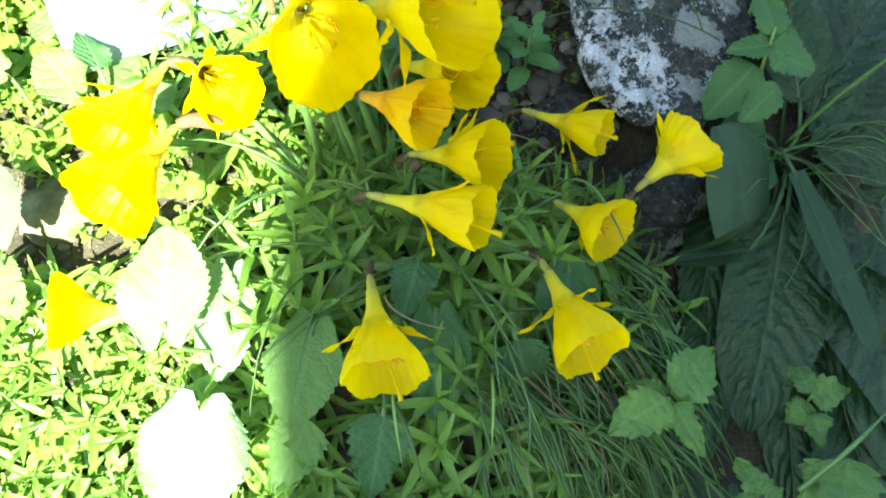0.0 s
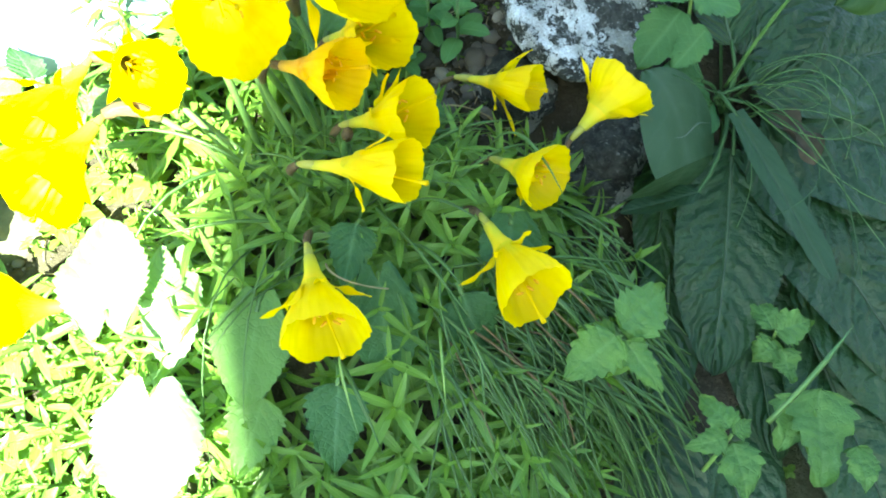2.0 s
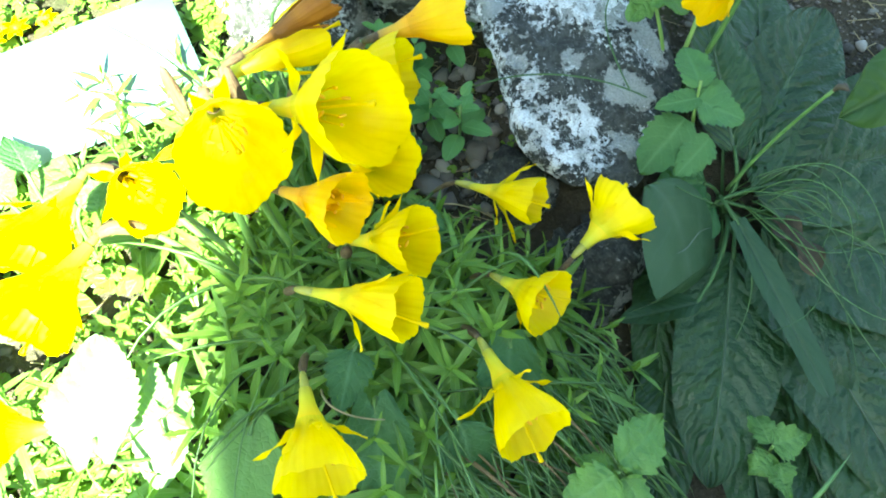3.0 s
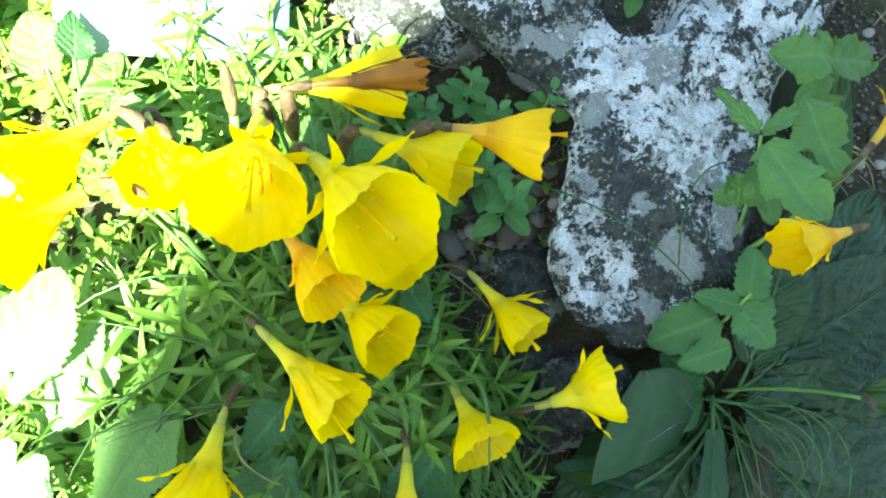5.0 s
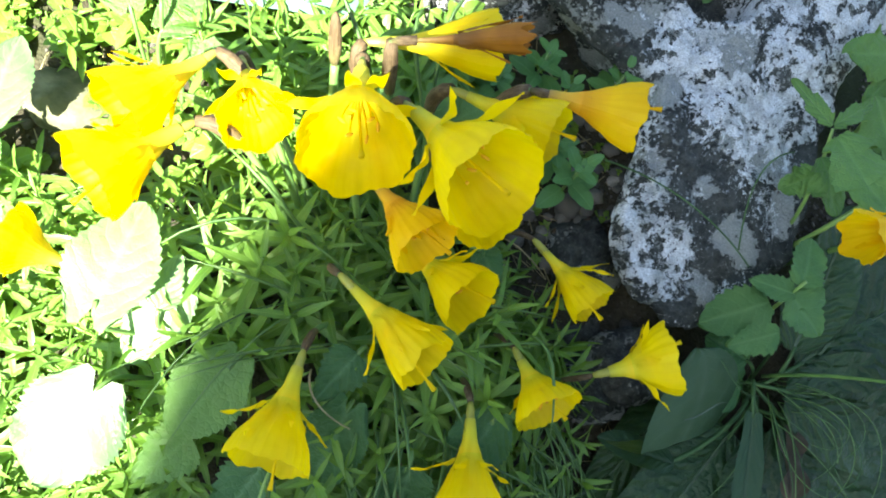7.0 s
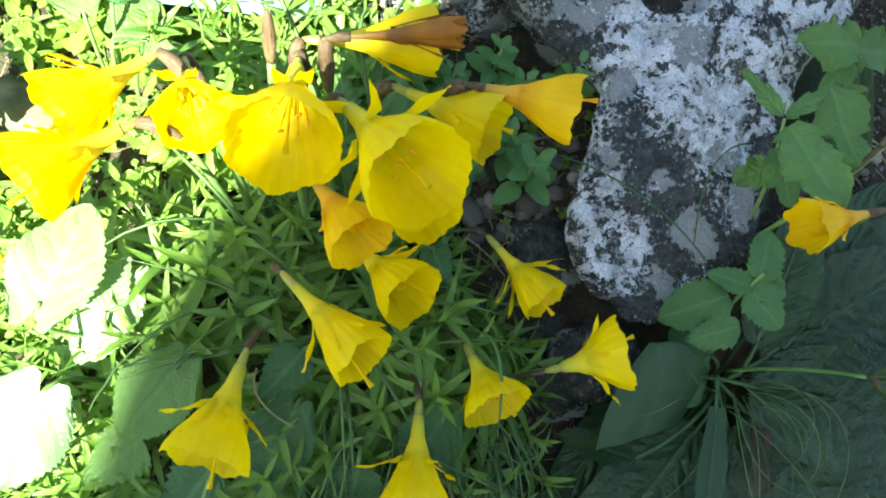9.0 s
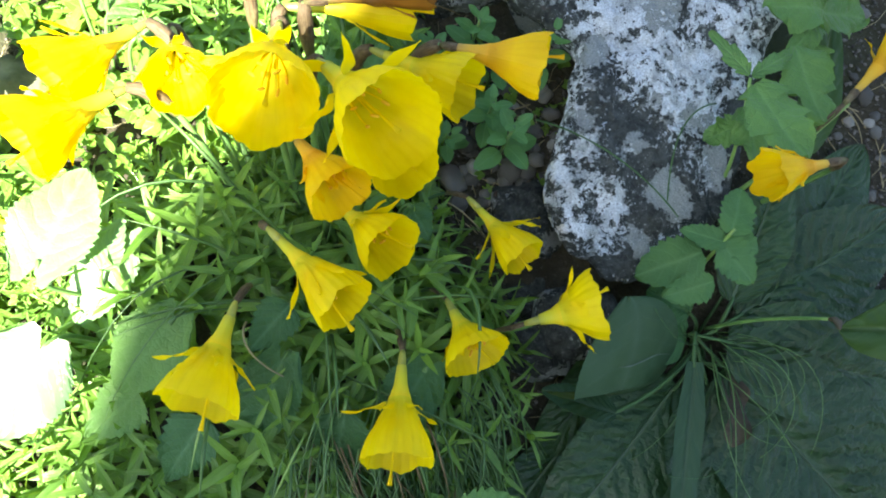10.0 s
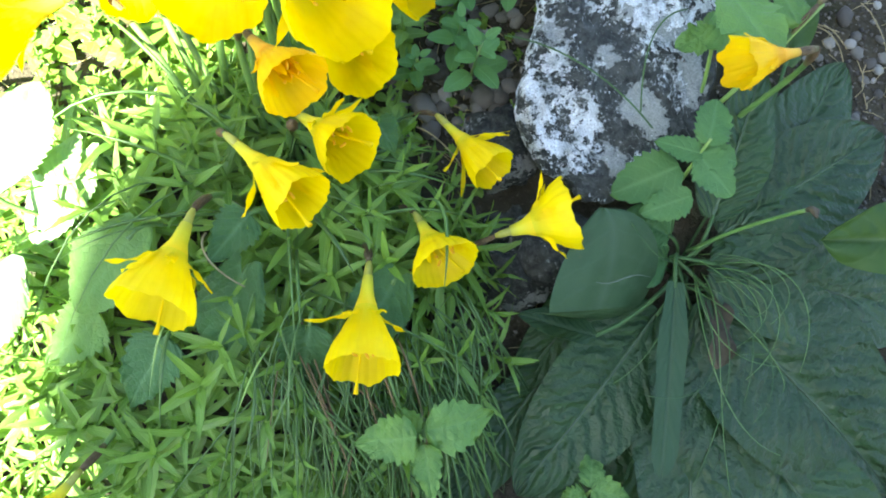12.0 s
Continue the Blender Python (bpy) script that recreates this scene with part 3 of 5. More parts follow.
def pebbles():
    rnd = random.Random(4)
    kinds = []
    for k in range(6):
        bm = bmesh.new()
        bmesh.ops.create_icosphere(bm, subdivisions=2, radius=1.0)
        for v in bm.verts:
            d = v.co.normalized()
            v.co = d * (1 + 0.34 * noise.fractal(d * 1.7 + Vector((k * 5.1, 0, k)), 1.0, 2.0, 3))
        me = bpy.data.meshes.new("pebble")
        bm.to_mesh(me)
        bm.free()
        me.polygons.foreach_set("use_smooth", [True] * len(me.polygons))
        me.materials.append(M_PEBBLE)
        kinds.append(me)

    def lay(x, y, r):
        ob = new("pebble", rnd.choice(kinds))
        ob.location = (x, y, ground_height(x, y) + r * 0.25)
        ob.rotation_euler = (rnd.uniform(-0.3, 0.3), rnd.uniform(-0.3, 0.3), rnd.uniform(0, 6.28))
        ob.scale = (r * rnd.uniform(0.9, 1.4), r, r * rnd.uniform(0.55, 0.8))
        tagged(ob, "small grey pebble half sunk in the soil", "pebble", "pebbles on the soil")

    for x, y, r in ((0.024, 0.237, 0.0058), (0.051, 0.234, 0.0075), (0.060, 0.239, 0.0048), (0.061, 0.231, 0.0050), (0.026, 0.217, 0.0075), (0.034, 0.208, 0.006), (0.216, 0.366, 0.005), (0.231, 0.352, 0.004)):
        lay(x, y, r)
    for x0, x1, y0, y1, n, big in ((0.005, 0.075, 0.200, 0.290, 110, 0.0046), (0.175, 0.300, 0.290, 0.430, 130, 0.0040), (-0.10, -0.02, 0.255, 0.320, 40, 0.0050), (-0.23, -0.15, 0.11, 0.22, 25, 0.004), (0.08, 0.14, 0.15, 0.20, 16, 0.004)):
        for _ in range(n):
            lay(rnd.uniform(x0, x1), rnd.uniform(y0, y1), rnd.uniform(0.0013, big))


pebbles()


# ---- the cushion plant ----
def shoot_shape(seed):
    """An upright shoot with whorls of narrow pointed leaves."""
    rnd = random.Random(seed)
    shapes = [sweep([(0, 0, -0.030), (0.0005, 0, -0.012), (0, 0, 0.004)], [0.0008, 0.0008, 0.0006], 5)]
    n = rnd.randint(11, 14)
    for i in range(n):
        t = i / (n - 1)
        turn = i * 2.4 + rnd.uniform(-0.25, 0.25)
        lift = radians(-12 + 80 * t ** 1.8) + rnd.uniform(-0.22, 0.22)
        size = (0.0290 - 0.0190 * t ** 1.6) * rnd.uniform(0.82, 1.15)
        base = Vector((0, 0, -0.022 + 0.025 * t))
        d = Vector((math.cos(turn) * math.cos(lift), math.sin(turn) * math.cos(lift), math.sin(lift)))
        up = Vector((-math.cos(turn) * math.sin(lift), -math.sin(turn) * math.sin(lift), math.cos(lift)))
        lf = leaf_shape(size, size * rnd.uniform(0.15, 0.20), "lance", curl=rnd.uniform(0.05, 0.3), fold=0.35, ripple=0.15, nu=7, nv=2, seed=seed * 31 + i)
        shapes.append(moved(lf, basis(base, d, up)))
    return join(*shapes)


def surface(x, y):
    return slope(x, y) + cushion(x, y)


UNDER = ((-0.019, 0.057), (-0.021, 0.070), (0.057, 0.071), (0.053, 0.085), (0.069, 0.122), (0.062, 0.130), (-0.024, 0.086), (0.048, 0.098), (-0.058, 0.064), (-0.054, 0.050), (-0.068, 0.048), (-0.060, 0.034), (-0.028, 0.040), (-0.024, 0.026))  # low flowers and broad leaves over the cushion


def build_cushion():
    rnd = random.Random(11)
    plant = thing("cushion_plant", (-0.01, 0.10, -0.03), "dense green cushion of narrow pointed leaf whorls", "plant")
    kinds = [mesh_of("shoot", shoot_shape(40 + k), M_SHOOT) for k in range(14)]
    spots = []
    tries = 0
    while len(spots) < 165 and tries < 20000:
        tries += 1
        x, y = rnd.uniform(-0.16, 0.125), rnd.uniform(-0.06, 0.205)
        h = cushion(x, y)
        if h < 0.012:
            continue
        gap = 0.0155 if len(spots) < 130 else 0.0120
        if any((x - a) ** 2 + (y - b) ** 2 < gap * gap for a, b in spots):
            continue
        spots.append((x, y))
        e = 0.004
        nx, ny = (surface(x - e, y) - surface(x + e, y)) / (2 * e), (surface(x, y - e) - surface(x, y + e)) / (2 * e)
        up = Vector((0.55 * max(-2, min(2, nx)), 0.55 * max(-2, min(2, ny)), 1)).normalized()
        up = (up + Vector((rnd.uniform(-0.3, 0.3), rnd.uniform(-0.3, 0.3), 0))).normalized()
        ob = part("shoot", rnd.choice(kinds), None, plant)
        s = rnd.uniform(0.85, 1.35)
        sunk = max((0.024 for a, b in UNDER if math.hypot(x - a, y - b) < 0.017), default=0.0)
        ob.matrix_basis = Matrix.Translation((x, y, surface(x, y) - sunk - rnd.uniform(0.000, 0.014))) @ up.to_track_quat("Z", "Y").to_matrix().to_4x4() @ pose(0, 0, 0, 0, 0, rnd.uniform(0, 360)) @ Matrix.Scale(s, 4)
    # low inner shoots that close the gaps
    shapes = []
    for _ in range(130):
        x, y = rnd.uniform(-0.15, 0.115), rnd.uniform(-0.05, 0.195)
        if cushion(x, y) > 0.02:
            m = Matrix.Translation((x, y, surface(x, y) - rnd.uniform(0.016, 0.032))) @ pose(0, 0, 0, rnd.uniform(-35, 35), rnd.uniform(-35, 35), rnd.uniform(0, 360))
            shapes.append(moved(shoot_shape(rnd.randint(40, 60)), m))
    inner = part("inner_foliage", join(*shapes), M_SHOOT, plant)
    tagged(inner, kind="stuff")


build_cushion()


# ---- rush-like daffodil leaves ----
def blade_shape(pts, width):
    n = len(pts)
    return sweep(pts, [width * (0.85 if i < 0.6 * n else 0.85 * (1 - ((i / (n - 1) - 0.6) / 0.4) ** 1.5) + 0.03) for i in range(n)], 4, 0.45)


def build_blades():
    rnd = random.Random(23)
    clump = thing("daffodil_leaf_clump", (0.01, 0.13, -0.02), "trailing rush-like dark green daffodil leaves", "plant")

    def blade(a, mid, b, w):
        pts = bezier(a, Vector(mid) * 0.5 + Vector(a) * 0.5, mid, b, 9)
        part("blade", blade_shape(pts, w), M_BLADE, clump)

    # a swathe that hangs over the front of the cushion
    for i in range(150):
        x0, y0 = rnd.uniform(0.01, 0.100), rnd.uniform(0.045, 0.100)
        a = Vector((x0, y0, surface(x0, y0) - 0.012))
        ang = radians(rnd.gauss(-52, 24))
        r = rnd.uniform(0.050, 0.105)
        bx, by = x0 + r * math.cos(ang) * 0.9, y0 + r * math.sin(ang)
        top = max(surface(bx, by), slope(bx, by))
        b = Vector((bx, by, top + rnd.uniform(-0.004, 0.016)))
        mid = (a + b) / 2 + Vector((rnd.uniform(-0.008, 0.008), rnd.uniform(-0.006, 0.006), rnd.uniform(0.006, 0.026)))
        blade(a, mid, b, rnd.uniform(0.00045, 0.0010))
    # more of it towards the rosette
    for i in range(60):
        x0, y0 = rnd.uniform(0.070, 0.100), rnd.uniform(0.075, 0.130)
        a = Vector((x0, y0, surface(x0, y0) - 0.014))
        ang = radians(rnd.gauss(-38, 22))
        r = rnd.uniform(0.030, 0.062)
        bx, by = x0 + r * math.cos(ang), y0 + r * math.sin(ang)
        b = Vector((bx, by, max(surface(bx, by), slope(bx, by)) + rnd.uniform(-0.002, 0.014)))
        mid = (a + b) / 2 + Vector((rnd.uniform(-0.006, 0.006), rnd.uniform(-0.006, 0.006), rnd.uniform(0.006, 0.022)))
        blade(a, mid, b, rnd.uniform(0.00045, 0.0009))
    # two pale ones with bleached tips
    for a, mid, b in (((-0.018, 0.062, 0.044), (-0.017, 0.050, 0.050), (-0.013, 0.030, 0.032)), ((0.020, 0.066, 0.040), (0.020, 0.054, 0.047), (0.020, 0.035, 0.030))):
        part("blade", blade_shape(bezier(a, mid, mid, b, 9), 0.0010), M_STALK, clump, "pale green blade")
    # old dry ones among them
    for i in range(14):
        x0, y0 = rnd.uniform(0.015, 0.095), rnd.uniform(0.050, 0.095)
        a = Vector((x0, y0, surface(x0, y0) - 0.010))
        ang, r = radians(rnd.gauss(-50, 18)), rnd.uniform(0.03, 0.07)
        bx, by = x0 + r * math.cos(ang), y0 + r * math.sin(ang)
        b = Vector((bx, by, max(surface(bx, by), slope(bx, by)) + rnd.uniform(-0.006, 0.006)))
        pts = bezier(a, a.lerp(b, 0.3) + Vector((0, 0, 0.010)), a.lerp(b, 0.7) + Vector((0, 0, 0.008)), b, 9)
        part("dry_blade", blade_shape(pts, rnd.uniform(0.0004, 0.0007)), M_DRY, clump, "dry brown blade")
    # leaves that rise through the cushion on all sides
    for i in range(22):
        ang = rnd.uniform(0, 6.28)
        x0, y0 = -0.01 + 0.05 * math.cos(ang) * rnd.random(), 0.13 + 0.05 * math.sin(ang) * rnd.random()
        a = Vector((x0, y0, surface(x0, y0) - 0.02))
        r = rnd.uniform(0.03, 0.09)
        bx, by = x0 + r * math.cos(ang), y0 + r * math.sin(ang)
        b = Vector((bx, by, max(surface(bx, by), slope(bx, by)) + rnd.uniform(-0.002, 0.02)))
        mid = (a + b) / 2 + Vector((0, 0, rnd.uniform(0.012, 0.03)))
        blade(a, mid, b, rnd.uniform(0.0007, 0.0011))
    # single long ones that lie across the flowers
    for a, mid, b in (((0.045, 0.150, 0.030), (0.060, 0.150, 0.068), (0.074, 0.108, 0.056)), ((-0.030, 0.180, 0.04), (-0.062, 0.205, 0.110), (-0.096, 0.220, 0.118)),
                      ((-0.020, 0.200, 0.03), (-0.050, 0.240, 0.105), (-0.030, 0.262, 0.090)), ((-0.015, 0.200, 0.03), (-0.060, 0.230, 0.095), (-0.052, 0.252, 0.07)),
                      ((-0.02, 0.06, 0.03), (-0.012, 0.045, 0.055), (-0.004, 0.022, 0.030)), ((0.03, 0.07, 0.03), (0.036, 0.055, 0.045), (0.034, 0.028, 0.022)),
                      ((-0.03, 0.15, 0.03), (-0.085, 0.135, 0.075), (-0.105, 0.092, 0.045)), ((-0.04, 0.14, 0.03), (-0.075, 0.145, 0.085), (-0.11, 0.160, 0.055)),
                      ((-0.03, 0.13, 0.03), (-0.055, 0.085, 0.065), (-0.060, 0.030, 0.010)), ((-0.04, 0.12, 0.03), (-0.074, 0.085, 0.070), (-0.078, 0.020, -0.010))):
        blade(a, mid, b, 0.0011)


build_blades()


# ---- hoop-petticoat daffodils ----
def corona_r(s, big):
    """Radius of the trumpet at s along it."""
    k = ((0.0, 0.150), (0.2, 0.20), (0.4, 0.36), (0.6, 0.62), (0.8, 0.88), (0.93, 0.98), (1.0, 1.0))
    for (a, ra), (b, rb) in zip(k, k[1:]):
        if s <= b:
            t = (s - a) / (b - a)
            t = t * t * (3 - 2 * t) * 0.35 + t * 0.65
            return big * (ra + (rb - ra) * t)
    return big


def trumpet(length, big, s0, s1, rings, seg, seed, ruffle):
    rnd = random.Random(seed)
    a, b, c = (rnd.uniform(0, 6.28) for _ in range(3))
    sx, sy = rnd.uniform(0.9, 1.0), rnd.uniform(1.0, 1.1)

    def at(u, v):
        s = s0 + (s1 - s0) * u
        ang = 2 * math.pi * v
        r = corona_r(s, big)
        w = max(0.0, s - 0.35) / 0.65
        r *= 1 + w * w * ruffle * (0.6 * math.sin(6 * ang + a) + 0.5 * math.sin(3 * ang + b)) + 0.02 * w * math.sin(24 * ang)
        r *= 1 + 0.05 * w * (1.15 - w) * math.sin(6 * ang + a) + 0.012 * w * math.sin(12 * ang + c)
        z = length * s + w ** 3 * length * ruffle * (0.45 * math.sin(5 * ang + c) + 0.35 * math.sin(6 * ang + a + 1)) + 0.00028 * math.sin(17 * ang + b) * w ** 6
        return (r * math.cos(ang) * sx, r * math.sin(ang) * sy, z)

    return grid(rings, seg, at)


def daffodil(base, mouth, big, seed, root, petal="yellow", ruffle=0.034, splay=30, closed=False, neck=0.020, bend=None, label="", style=True, sheath=0.85, reach=(0.40, 0.60)):
    """One flower on its bent stem. base: where the tube begins; mouth: the middle of the rim."""
    rnd = random.Random(seed)
    b, m = Vector(base), Vector(mouth)
    axis = (m - b).normalized()
    length = (m - b).length
    pm, tm = {"yellow": (M_PETAL, M_TUBE), "aged": (M_AGED, M_TUBE_AGED), "wither": (M_WITHER, M_TUBE_WITHER)}[petal]
    r = Vector(root)
    flower = thing("daffodil", r, label or "bright yellow hoop-petticoat daffodil with a wide ruffled trumpet", "flower", "daffodils in bloom")
    frame_of = Matrix.Translation(b) @ axis.to_track_quat("Z", "Y").to_matrix().to_4x4() @ pose(0, 0, 0, 0, 0, rnd.uniform(0, 360))
    squeeze = Matrix.Diagonal((1, 0.62, 1, 1)) if closed else Matrix.Identity(4)
    part("corona", moved(trumpet(length, big, 0.36, 1.0, 16, 80, seed, ruffle), frame_of @ squeeze), pm, flower, "ruffled yellow trumpet" if petal == "yellow" else "ageing orange-tinged trumpet")
    part("tube", moved(trumpet(length, big, 0.0, 0.37, 8, 20, seed, ruffle), frame_of @ squeeze), tm, flower, "tube that shades from green to yellow")
    for k in range(6):
        ang = math.pi * (k + 0.5 * rnd.random()) / 3
        out = radians(splay + rnd.uniform(-14, 18))
        s = 0.40
        p = Vector((corona_r(s, big) * math.cos(ang), corona_r(s, big) * math.sin(ang), length * s))
        d = Vector((math.cos(ang) * math.sin(out), math.sin(ang) * math.sin(out), math.cos(out)))
        up = Vector((math.cos(ang) * math.cos(out), math.sin(ang) * math.cos(out), -math.sin(out)))
        size = rnd.uniform(*reach) * length
        lf = leaf_shape(size, 0.0022 + 0.16 * big, "lance", curl=-rnd.uniform(-0.15, 0.30), fold=-0.35, ripple=0.3, nu=10, nv=2, seed=seed * 7 + k)
        part("tepal", moved(lf, frame_of @ basis(p, d, up)), pm, flower)
    if style:
        low = Vector((0, -0.25 * big, 0))
        pts = bezier((0, 0, length * 0.3), (0, 0, length * 0.6), low + Vector((0, 0, length * 0.85)), low * 1.2 + Vector((0, -0.001, length * 1.20)), 10)
        st = sweep(pts, [0.0005] * 9 + [0.0006, 0.0011], 6)
        part("style", moved(st, frame_of), pm, flower)
        for k in range(6):
            ang = math.pi * k / 3 + 0.3
            x, y = 0.30 * big * math.cos(ang), 0.30 * big * math.sin(ang) - 0.15 * big
            top = Vector((x, y, length * rnd.uniform(0.70, 0.82)))
            fil = sweep(bezier((x * 0.2, y * 0.2, length * 0.3), (x * 0.4, y * 0.4, length * 0.45), (x, y, length * 0.6), top, 6), [0.00035] * 7, 5)
            d = Vector((rnd.uniform(-1, 1), rnd.uniform(-1, 1), 0.6)).normalized() * 0.0016
            an = sweep([top - d, top - d * 0.5, top + d * 0.5, top + d], [0.0003, 0.0006, 0.0006, 0.0003], 6)
            stamen = part("stamen", moved(fil, frame_of), pm, flower)
            part("anther", moved(an, frame_of), M_ANTHER, stamen, "orange anther")
    # ovary, papery spathe and stem
    b0 = b - axis * 0.007
    part("ovary", sweep([b0, b - axis * 0.0045, b - axis * 0.0015, b + axis * 0.002], [0.0010, 0.0016, 0.0018, 0.0018], 10), M_SPATHE if petal != "yellow" else M_OVARY, flower)
    c0 = bend or tuple(b - axis * neck - Vector((0, 0, 0.010)))
    pts = bezier(r, r.lerp(Vector(c0), 0.6) + Vector((0, 0, 0.012)), Vector(c0), b0, 18)
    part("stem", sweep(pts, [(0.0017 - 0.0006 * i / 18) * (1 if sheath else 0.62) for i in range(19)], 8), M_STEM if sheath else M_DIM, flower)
    late = bezier(r, r.lerp(Vector(c0), 0.6) + Vector((0, 0, 0.012)), Vector(c0), b0, 60)
    run, seg = 0.0, [late[-1]]
    for p, q in zip(late[::-1], late[-2::-1]):
        run += (p - q).length
        if run > (0.0044 if sheath > 1.2 else 0.0030) * len(seg):
            seg.append(q)
        if len(seg) == 6:
            break
    seg = seg[::-1]
    thick = float(sheath) if sheath else 0.62
    part("spathe", sweep(seg, [thick * q for q in (0.0013, 0.0018, 0.0021, 0.0022, 0.0020, 0.0016)][:len(seg)], 8), M_SPATHE, flower, "brown papery sheath at the bend")
    return flower


daffodil((-0.026, 0.091, 0.060), (-0.019, 0.056, 0.066), 0.0152, 1, (-0.020, 0.120, 0.02), splay=36)
daffodil((0.043, 0.106, 0.046), (0.057, 0.070, 0.053), 0.0152, 2, (0.020, 0.125, 0.01), splay=48, reach=(0.32, 0.46))
daffodil((0.053, 0.138, 0.043), (0.070, 0.122, 0.052), 0.0135, 3, (0.030, 0.140, 0.0), splay=28, sheath=False)
daffodil((0.0890, 0.1515, 0.0445), (0.1090, 0.1670, 0.0540), 0.0160, 4, (0.050, 0.140, -0.01), splay=40, sheath=False, reach=(0.50, 0.72))
daffodil((0.043, 0.190, 0.038), (0.072, 0.174, 0.046), 0.0106, 5, (0.010, 0.180, 0.0), splay=42, sheath=False, reach=(0.50, 0.70))
daffodil((-0.023, 0.125, 0.071), (0.0142, 0.1095, 0.0846), 0.0118, 6, (-0.020, 0.140, 0.02), splay=22, label="yellow hoop-petticoat daffodil with a long greenish tube")
daffodil((-0.009, 0.152, 0.060), (0.0195, 0.1390, 0.0800), 0.0128, 7, (-0.010, 0.150, 0.02), splay=34)
daffodil((-0.0310, 0.1575, 0.0910), (-0.0048, 0.1425, 0.1000), 0.0132, 8, (-0.030, 0.155, 0.02), "aged", splay=14, label="ageing daffodil tinged orange at the tube")
daffodil((-0.014, 0.186, 0.074), (0.010, 0.166, 0.096), 0.0145, 9, (-0.015, 0.170, 0.02), splay=24)
daffodil((-0.030, 0.179, 0.113), (0.0050, 0.1580, 0.1340), 0.0196, 10, (-0.025, 0.165, 0.02), splay=50, reach=(0.40, 0.56), label="large yellow daffodil whose trumpet opens wide", sheath=1.45)
daffodil((-0.055, 0.187, 0.106), (-0.0402, 0.1515, 0.1205), 0.0200, 11, (-0.040, 0.165, 0.02), splay=52, reach=(0.42, 0.58), label="large yellow daffodil with a round open trumpet", sheath=1.45)
daffodil((-0.100, 0.180, 0.078), (-0.0810, 0.1575, 0.0900), 0.0150, 12, (-0.055, 0.160, 0.02), splay=58, reach=(0.46, 0.62), sheath=1.45)
daffodil((-0.1127, 0.1727, 0.0825), (-0.1245, 0.1370, 0.0870), 0.0150, 13, (-0.060, 0.155, 0.02), splay=42, sheath=1.45, bend=(-0.0960, 0.1790, 0.0840))
daffodil((-0.1050, 0.1445, 0.0805), (-0.1188, 0.1106, 0.0873), 0.0165, 14, (-0.055, 0.145, 0.02), splay=38, sheath=1.45, bend=(-0.0900, 0.1570, 0.0830))
daffodil((-0.125, 0.087, 0.045), (-0.146, 0.084, 0.052), 0.0160, 15, (-0.075, 0.110, 0.01), splay=20)
daffodil((0.008, 0.212, 0.112), (0.0406, 0.2180, 0.1175), 0.0125, 16, (-0.005, 0.185, 0.01), "aged", splay=12, label="ageing orange daffodil on a brown sheath", sheath=1.45)
daffodil((-0.018, 0.206, 0.095), (0.018, 0.203, 0.104), 0.0140, 17, (-0.010, 0.185, 0.01), splay=20, sheath=1.45)
daffodil((-0.0440, 0.2020, 0.1155), (-0.0082, 0.2195, 0.1247), 0.0066, 18, (-0.028, 0.185, 0.01), "wither", splay=2, closed=True, ruffle=0.09, style=False, label="withered brown-orange daffodil, shrivelled shut", sheath=1.45, bend=(-0.046, 0.192, 0.094))
daffodil((-0.056, 0.207, 0.098), (-0.0175, 0.2275, 0.1020), 0.0135, 19, (-0.035, 0.190, 0.01), splay=26, sheath=1.45, bend=(-0.066, 0.196, 0.100))
daffodil((0.161, 0.243, 0.110), (0.138, 0.224, 0.110), 0.0102, 20, (0.168, 0.264, 0.000), "aged", splay=16, ruffle=0.075, style=False, bend=(0.174, 0.256, 0.088), label="small fading orange daffodil among large leaves")
daffodil((0.174, 0.300, 0.090), (0.190, 0.345, 0.100), 0.0100, 21, (0.170, 0.270, 0.000), "aged", splay=10, sheath=0, bend=(0.165, 0.275, 0.075), label="long-tubed fading daffodil on a tall stem")
daffodil((-0.032, -0.012, 0.001), (-0.035, -0.034, 0.006), 0.0120, 22, (-0.030, 0.050, -0.03), splay=24)


def bud(root, foot, tip):
    b = thing("daffodil_bud", root, "closed brown daffodil bud on an upright stem", "flower bud")
    f, t = Vector(foot), Vector(tip)
    d = t - f
    part("stem", sweep(bezier(root, Vector(root) + Vector((0, 0, 0.03)), f - d * 0.6, f, 10), [0.0017] * 11, 8), M_STEM, b)
    part("spathe", sweep([f + d * k for k in (0, 0.15, 0.4, 0.7, 0.9, 1.0)], [0.0015, 0.0022, 0.0026, 0.0024, 0.0016, 0.0004], 8), M_SPATHE, b)


bud((-0.055, 0.165, 0.02), (-0.066, 0.188, 0.100), (-0.070, 0.194, 0.121))
bud((-0.015, 0.150, 0.02), (-0.012, 0.148, 0.055), (-0.010, 0.146, 0.064))


# ---- leaves in and round the cushion ----
HEART = dict(profile="heart", lobes=0.22, teeth=13, bite=0.10, nu=52, nv=8, ripple=0.07, curl=0.10, fold=0.10)
OVAL = dict(profile="ovate", teeth=9, bite=0.19, nu=45, nv=6, ripple=0.10, curl=0.18, fold=0.14)


def leafy_plant(name, place, label):
    return thing(name, place, label, "plant")


